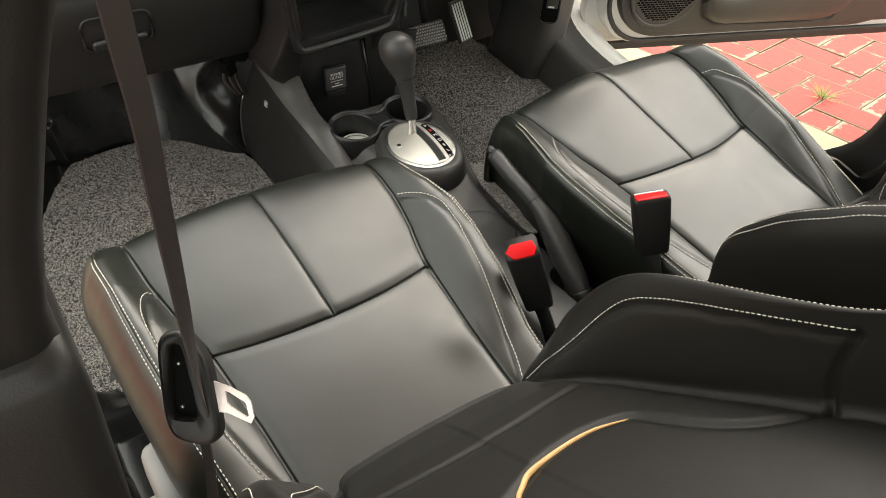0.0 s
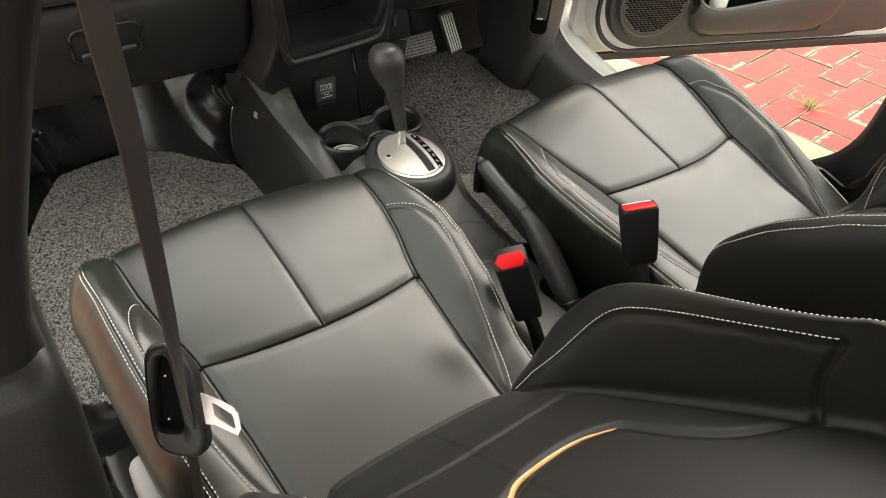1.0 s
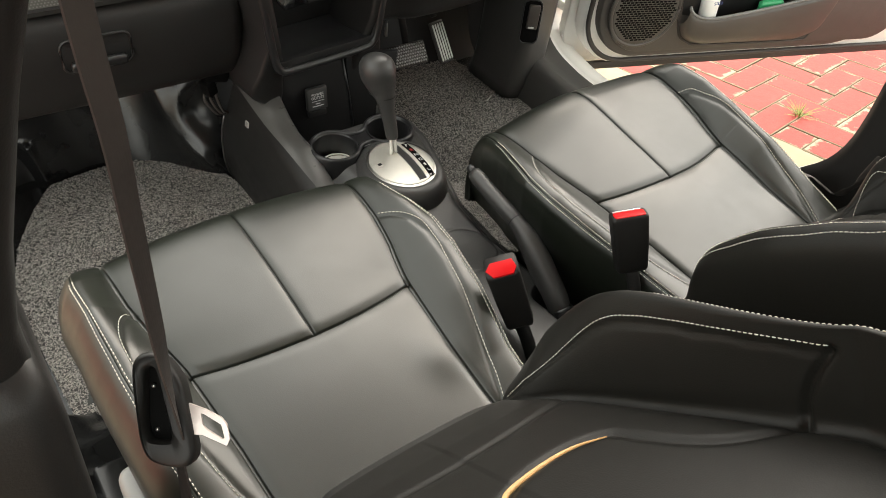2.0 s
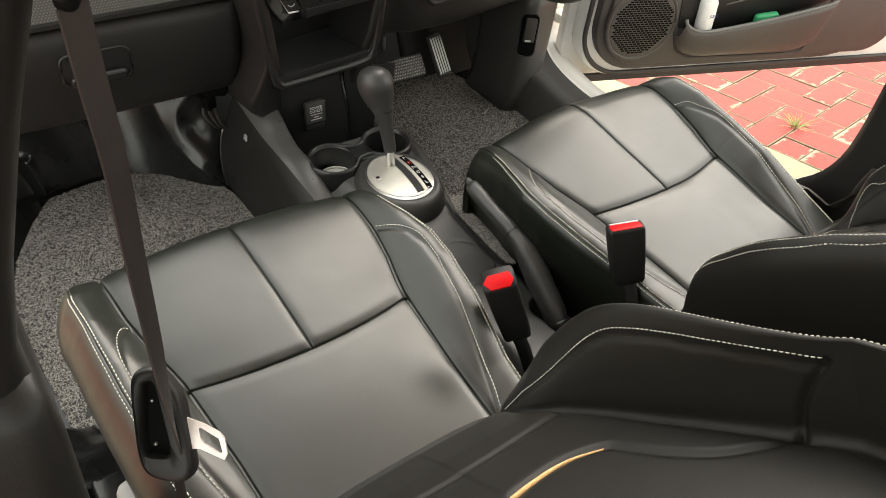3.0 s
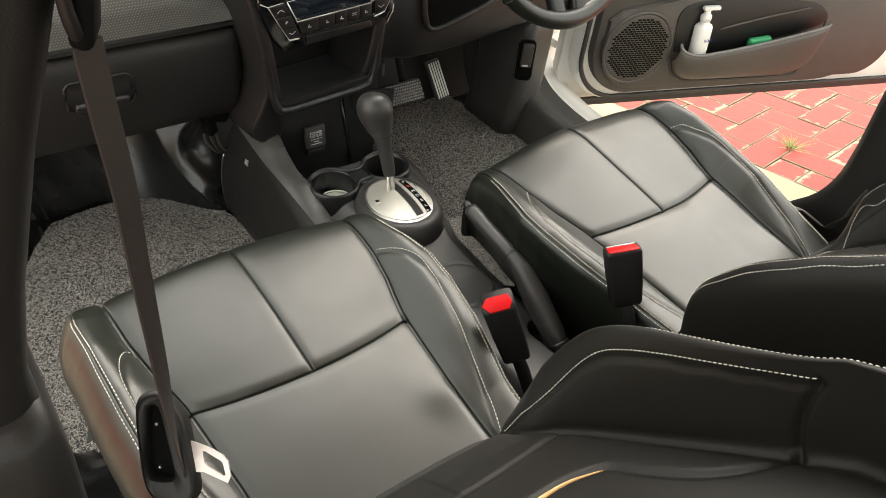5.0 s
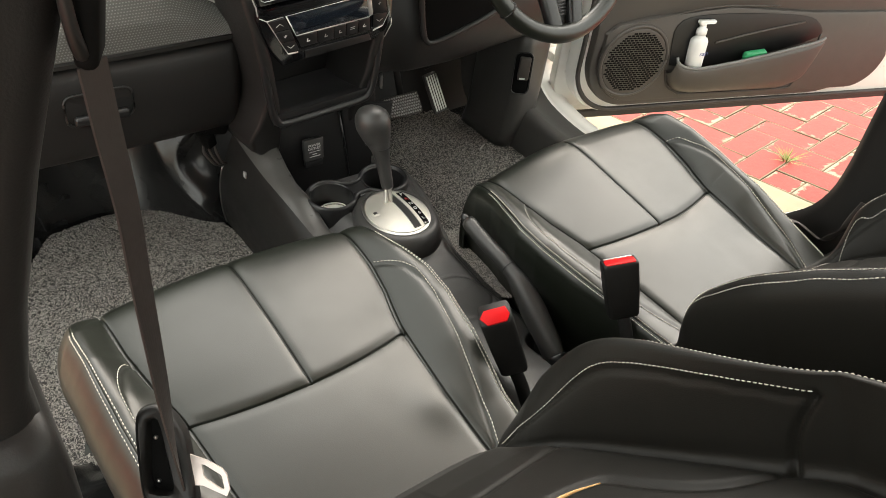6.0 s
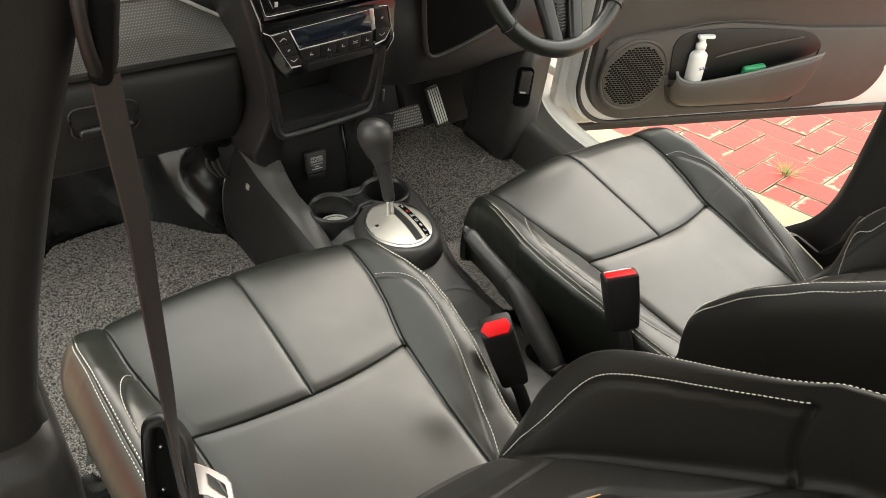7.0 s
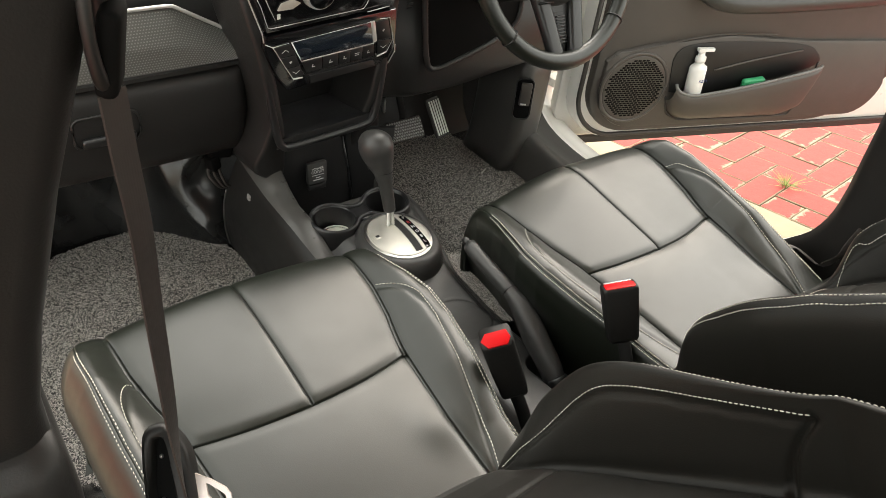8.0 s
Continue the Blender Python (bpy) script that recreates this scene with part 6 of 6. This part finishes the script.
t = thing("green_packet", "crumpled green plastic packet in the door pocket", "packet")
t.matrix_basis = DOOR_M @ pose(0.462, 0.240, 0.052)
bm = bmesh.new()
rbox(bm, (0.072, 0.05, 0.02), pose(0, 0.014, 0, 0, 0, 6), 0.008, 3)
for v in bm.verts:
    v.co += Vector((noise.noise(v.co * 40), noise.noise(v.co * 40 + Vector((5, 0, 0))), 0)) * 0.006
part("film", bm, GREEN, t)


# ---- passenger side: pillar and belt ----
def pillar():
    t = thing("wall_pillar", "dark brown-black plastic trim of the middle door pillar", "pillar trim", kind="structure")

    def ring(x, y0, y1, z, r=0.025, w=0.14):
        return [(x - w / 2 + px, (y0 + y1) / 2 + py, z) for px, py in rounded(w, y1 - y0, r, 7)]
    v, f = loft([ring(-0.640, -0.500, -0.36, 0.60, 0.02), ring(-0.640, -0.500, -0.36, 0.735, 0.02), ring(-0.628, -0.500, -0.365, 0.79, 0.02), ring(-0.606, -0.500, -0.37, 0.865, 0.02), ring(-0.580, -0.500, -0.38, 0.94, 0.02),
                 ring(-0.546, -0.50, -0.39, 1.05, 0.02), ring(-0.53, -0.50, -0.40, 1.22, 0.02)])
    mesh_ob("upper_trim", v, f, PILLAR, t)
    v, f = loft([ring(-0.655, -0.60, -0.30, -0.02), ring(-0.650, -0.58, -0.30, 0.2), ring(-0.641, -0.545, -0.32, 0.48), ring(-0.637, -0.530, -0.33, 0.60), ring(-0.635, -0.522, -0.335, 0.67), ring(-0.637, -0.515, -0.34, 0.70, 0.02), ring(-0.643, -0.507, -0.35, 0.715, 0.02)])
    mesh_ob("lower_trim", v, f, PILLAR, t)
    bm = bmesh.new()
    rbox(bm, (0.10, 1.1, 0.12), pose(-0.72, 0.20, 0.03), 0.03, 3)
    tagged(part("sill_left", bm, PLASTIC), "black plastic sill cover in the open passenger doorway", "trim", kind="structure")
    bm = bmesh.new()
    rbox(bm, (0.10, 0.16, 0.62), pose(-0.68, 0.60, 0.30), 0.03, 3)
    tagged(part("kick_left", bm, GREY_PL), "grey plastic kick panel before the passenger doorway", "trim", kind="structure")


pillar()


def seat_belt():
    t = thing("seat_belt", "brown-black webbing belt hanging slack from its guide ring", "seat belt", (-0.58, -0.50, 0.5))
    o = np.array((-0.58, -0.50, 0.5))

    def strap(name, pts, ang, width, n=50):
        c = spline(pts, n) - o
        k = np.linspace(0, 1, n)
        an = np.interp(k, np.linspace(0, 1, len(ang)), ang)
        wi = np.interp(k, np.linspace(0, 1, len(width)), width)
        rings = []
        for q, a, w in zip(c, an, wi):
            u = np.array((math.cos(radians(a)), math.sin(radians(a)), 0)) * w / 2
            th = np.array((-math.sin(radians(a)), math.cos(radians(a)), 0)) * 0.0007
            rings.append([q - u - th, q - u * 0.3 - th * 1.3, q + u * 0.3 - th * 1.3, q + u - th, q + u + th, q + u * 0.3 + th * 1.3, q - u * 0.3 + th * 1.3, q - u + th])
        v, f = loft(rings)
        ob = mesh_ob(name, v, f, WEB, t)
        ob.data.set_sharp_from_angle(angle=radians(50))
        return ob
    strap("webbing", [(-0.5794, -0.500, 0.915), (-0.5790, -0.501, 0.884), (-0.5776, -0.502, 0.84), (-0.5784, -0.502, 0.79), (-0.5786, -0.502, 0.745), (-0.5785, -0.5005, 0.68), (-0.578, -0.50, 0.60)], [30, 31, 33, 38, 46, 68, 85], [0.0155, 0.0150, 0.0145, 0.0142, 0.0145, 0.0165, 0.018])
    strap("lower_webbing", [(-0.581, -0.49, 0.60), (-0.583, -0.495, 0.53), (-0.592, -0.49, 0.38), (-0.61, -0.47, 0.15), (-0.62, -0.46, 0.03)], [98, 98, 100, 100, 100], [0.013, 0.019, 0.022, 0.032, 0.045])
    # guide ring, seen almost edge-on
    ax = Vector((math.cos(radians(58)), math.sin(radians(58)), 0))
    a = np.linspace(0, 2 * math.pi, 41)
    ring = [Vector((-0.0010, 0, 0.446)) + ax * (0.0105 * math.cos(k)) + Vector((0, 0, 0.027 * math.sin(k))) for k in a]
    v, f = tube([tuple(q) for q in ring], [0.0028 + 0.0024 * (0.5 + 0.5 * math.cos(k)) for k in a], 10, up=(-ax.y, ax.x, 0), caps=False)
    guide = mesh_ob("guide_ring", v, f, DARK, t, "black guide ring")
    bm = bmesh.new()
    rbox(bm, (0.013, 0.034, 0.030), pose(0.0085, 0.010, 0.470, 0, 0, -20), 0.006, 3)
    part("ring_anchor", bm, DARK, t, "black anchor cover")
    bm = bmesh.new()
    rbox(bm, (0.0100, 0.024, 0.040), pose(0.0042, 0.004, 0.433, 0, 10, -25), 0.004, 3)
    part("ring_bridge", bm, VOID, guide, "worn bridge under the webbing")
    # tongue: slotted plastic case and its steel plate
    right, up, out = Vector((0.8193, -0.5651, 0.0966)), Vector((0.3417, 0.6167, 0.7092)), Vector((-0.4604, -0.5481, 0.6983))
    m2 = Matrix.Translation(Vector((-0.5806, -0.4852, 0.6159)) - Vector(o)) @ Matrix((right, up, out)).transposed().to_4x4()
    outer = [(-0.0081, 0.0385), (-0.0160, 0.0368), (-0.0207, 0.0310), (-0.0207, 0.0177), (-0.0183, -0.0010), (-0.0157, -0.0179), (-0.0115, -0.0292), (-0.0042, -0.0348), (0.0089, -0.0377),
             (0.0170, -0.0360), (0.0203, -0.0293), (0.0194, -0.0199), (0.0126, 0.0140), (0.0068, 0.0262), (-0.0006, 0.0345)]
    inner = [(-0.0095, 0.0285), (-0.0120, 0.0278), (-0.0131, 0.0255), (-0.0131, 0.0180), (-0.0129, 0.0), (-0.0118, -0.0120), (-0.0098, -0.0182), (-0.0060, -0.0200), (0.0005, -0.0206),
             (0.0042, -0.0196), (0.0050, -0.0170), (0.0040, -0.0110), (-0.0012, 0.0120), (-0.0034, 0.0215), (-0.0060, 0.0278)]
    outer, inner = spline(outer + outer[:1], 61)[:-1], spline(inner + inner[:1], 61)[:-1]
    n = len(outer)
    verts, faces = [], []
    mid_o, mid_i = outer.mean(0), inner.mean(0)
    layers = ((outer, -0.0075), (outer, 0.0025), (mid_o + (outer - mid_o) * np.array((0.95, 0.975)), 0.0062), (mid_o + (outer - mid_o) * np.array((0.82, 0.91)), 0.0080),
              (mid_i + (inner - mid_i) * np.array((1.22, 1.06)), 0.0070), (inner, 0.0040), (inner, -0.0075))
    for pts, z in layers:
        verts += [m2 @ Vector((x, y, z)) for x, y in pts]
    for k in range(len(layers)):
        for i in range(n):
            k1 = (k + 1) % len(layers)
            faces.append((k * n + i, k * n + (i + 1) % n, k1 * n + (i + 1) % n, k1 * n + i))
    case = mesh_ob("tongue_case", verts, faces, CASE, t, "black slotted plastic case")
    case.data.set_sharp_from_angle(angle=radians(50))
    prism("slot_liner", [tuple(q) for q in mid_i + (inner - mid_i) * 1.06], m2 @ pose(0, 0, -0.005), 0.002, VOID, case, "dark slot liner", 0)
    dx = -0.009
    o1 = [(0.0150, 0.0040), (0.0259, 0.0000), (0.0364, -0.0056), (0.0400, -0.0100), (0.0420, -0.0199), (0.0400, -0.0243), (0.0240, -0.0169), (0.0150, -0.0165)]
    i1 = [(0.0228, -0.0026), (0.0251, -0.0033), (0.0360, -0.0101), (0.0368, -0.0118), (0.0386, -0.0192), (0.0371, -0.0199), (0.0266, -0.0131), (0.0243, -0.0105)]
    verts, faces = [], []
    for pts, z in ((o1, -0.0010), (o1, 0.0012), (i1, 0.0012), (i1, -0.0010)):
        verts += [m2 @ Vector((x, y, z)) for x, y in pts]
    for k in range(4):
        for i in range(8):
            faces.append((k * 8 + i, k * 8 + (i + 1) % 8, ((k + 1) % 4) * 8 + (i + 1) % 8, ((k + 1) % 4) * 8 + i))
    mesh_ob("tongue_plate", verts, faces, STEEL, t, "bright steel tongue with square hole", False)
    for y in (0.015, -0.014):
        bm = bmesh.new()
        bmesh.ops.create_uvsphere(bm, u_segments=10, v_segments=6, radius=0.0016)
        bmesh.ops.transform(bm, matrix=m2 @ pose(dx + 0.0005 - 0.09 * y, y, -0.0040), verts=bm.verts)
        part("rivet", bm, METAL, case, "small rivet")


seat_belt()


# ---- paving outside, piece by piece ----
def tuft():
    t = thing("grass_tuft", "small yellow-green grass tuft growing in a paving joint", "grass", (1.862, 0.232, float(ground_z(1.862, 0.232))))
    verts, faces = [], []
    for k in range(46):
        a, ln, w = random.uniform(0, 6.28), random.uniform(0.03, 0.085), 0.0018
        lean = random.uniform(0.4, 1.3)
        d, s = Vector((math.cos(a), math.sin(a), 0)), Vector((-math.sin(a), math.cos(a), 0))
        o = d * random.uniform(0, 0.022)
        b = len(verts)
        for f in (0.0, 0.5, 1.0):
            c = o + d * (ln * f * math.sin(lean)) + Vector((0, 0, ln * f * math.cos(lean) * (1.2 - 0.4 * f)))
            verts += [c - s * w * (1 - 0.9 * f), c + s * w * (1 - 0.9 * f)]
        faces += [(b, b + 1, b + 3, b + 2), (b + 2, b + 3, b + 5, b + 4)]
    tagged(mesh_ob("blades", verts, faces, GRASS, t), kind="stuff")


tuft()


def paver_mesh(w, h, seed):
    """A paver with a dark-edged joint, a cream margin and a red-painted field."""
    rng = random.Random(seed)
    bm = bmesh.new()
    g = 0.0012

    def ring(inset, z, jit=0.0):
        return [bm.verts.new((x + (inset if x < w / 2 else -inset) + rng.uniform(-jit, jit), y + (inset if y < h / 2 else -inset) + rng.uniform(-jit, jit), z)) for x, y in ((0, 0), (w, 0), (w, h), (0, h))]
    low, edge, lip, field = ring(g, -0.03), ring(g, -0.0035), ring(g + 0.003, -0.0006, 0.0006), ring(g + 0.0078, 0.0, 0.0034)
    for a, b, mt in ((low, edge, 2), (edge, lip, 1), (lip, field, 0)):
        for i in range(4):
            k = (i + 1) % 4
            bm.faces.new((a[i], a[k], b[k], b[i])).material_index = mt
    bm.faces.new(field)
    me = bpy.data.meshes.new("brick")
    bm.to_mesh(me)
    bm.free()
    me.materials.append(BRICK)
    me.materials.append(MARGIN)
    me.materials.append(SOIL)
    return me


def paving():
    """Herringbone pavers: a runs along the border, b away from the car."""
    e = BRICK_M
    m_long = [paver_mesh(2 * CELL, CELL, k) for k in range(3)]
    m_tall = [paver_mesh(CELL, 2 * CELL, k) for k in range(3)]
    m_half = [paver_mesh(CELL, CELL, k) for k in range(2)]
    rest_v, rest_f, rest_m = [], [], []
    for a in range(-34, 26):
        for b in [*range(0, 34), *range(-70, -29)]:
            r = (a + b) % 4
            if r == 1:
                pool = m_long
            elif r == 3:
                pool = m_tall
            elif b == 0 and r == 0:
                pool = m_half
            else:
                continue
            near = -9 <= a <= 7 and 0 <= b <= 15
            me = random.choice(pool)
            w = e @ Vector((a * CELL, b * CELL, 0))
            m = Matrix.Translation((0, 0, float(ground_z(w.x, w.y)) - w.z)) @ e @ pose(a * CELL, b * CELL, random.uniform(-0.002, 0.002), random.uniform(-0.6, 0.6), random.uniform(-0.6, 0.6), random.uniform(-0.5, 0.5))
            if near:
                ob = new("brick", me)
                ob.parent = ground
                ob.matrix_basis = m
            else:
                k0 = len(rest_v)
                rest_v += [m @ v.co for v in me.vertices]
                rest_f += [tuple(k0 + i for i in p.vertices) for p in me.polygons]
                rest_m += [p.material_index for p in me.polygons]
    ob = mesh_ob("paver_field", rest_v, rest_f, BRICK, ground, "", False)
    ob.data.materials.append(MARGIN)
    ob.data.materials.append(SOIL)
    ob.data.polygons.foreach_set("material_index", rest_m)
    tagged(ob, "further red painted pavers", kind="stuff")
    bm = bmesh.new()
    rbox(bm, (3.0, 0.60, 0.05), e @ pose(-0.5, -0.304, -0.024), 0.006)
    tagged(part("kerb", bm, KERB), "cream concrete strip bordering the pavers", "kerb", kind="structure")


paving()
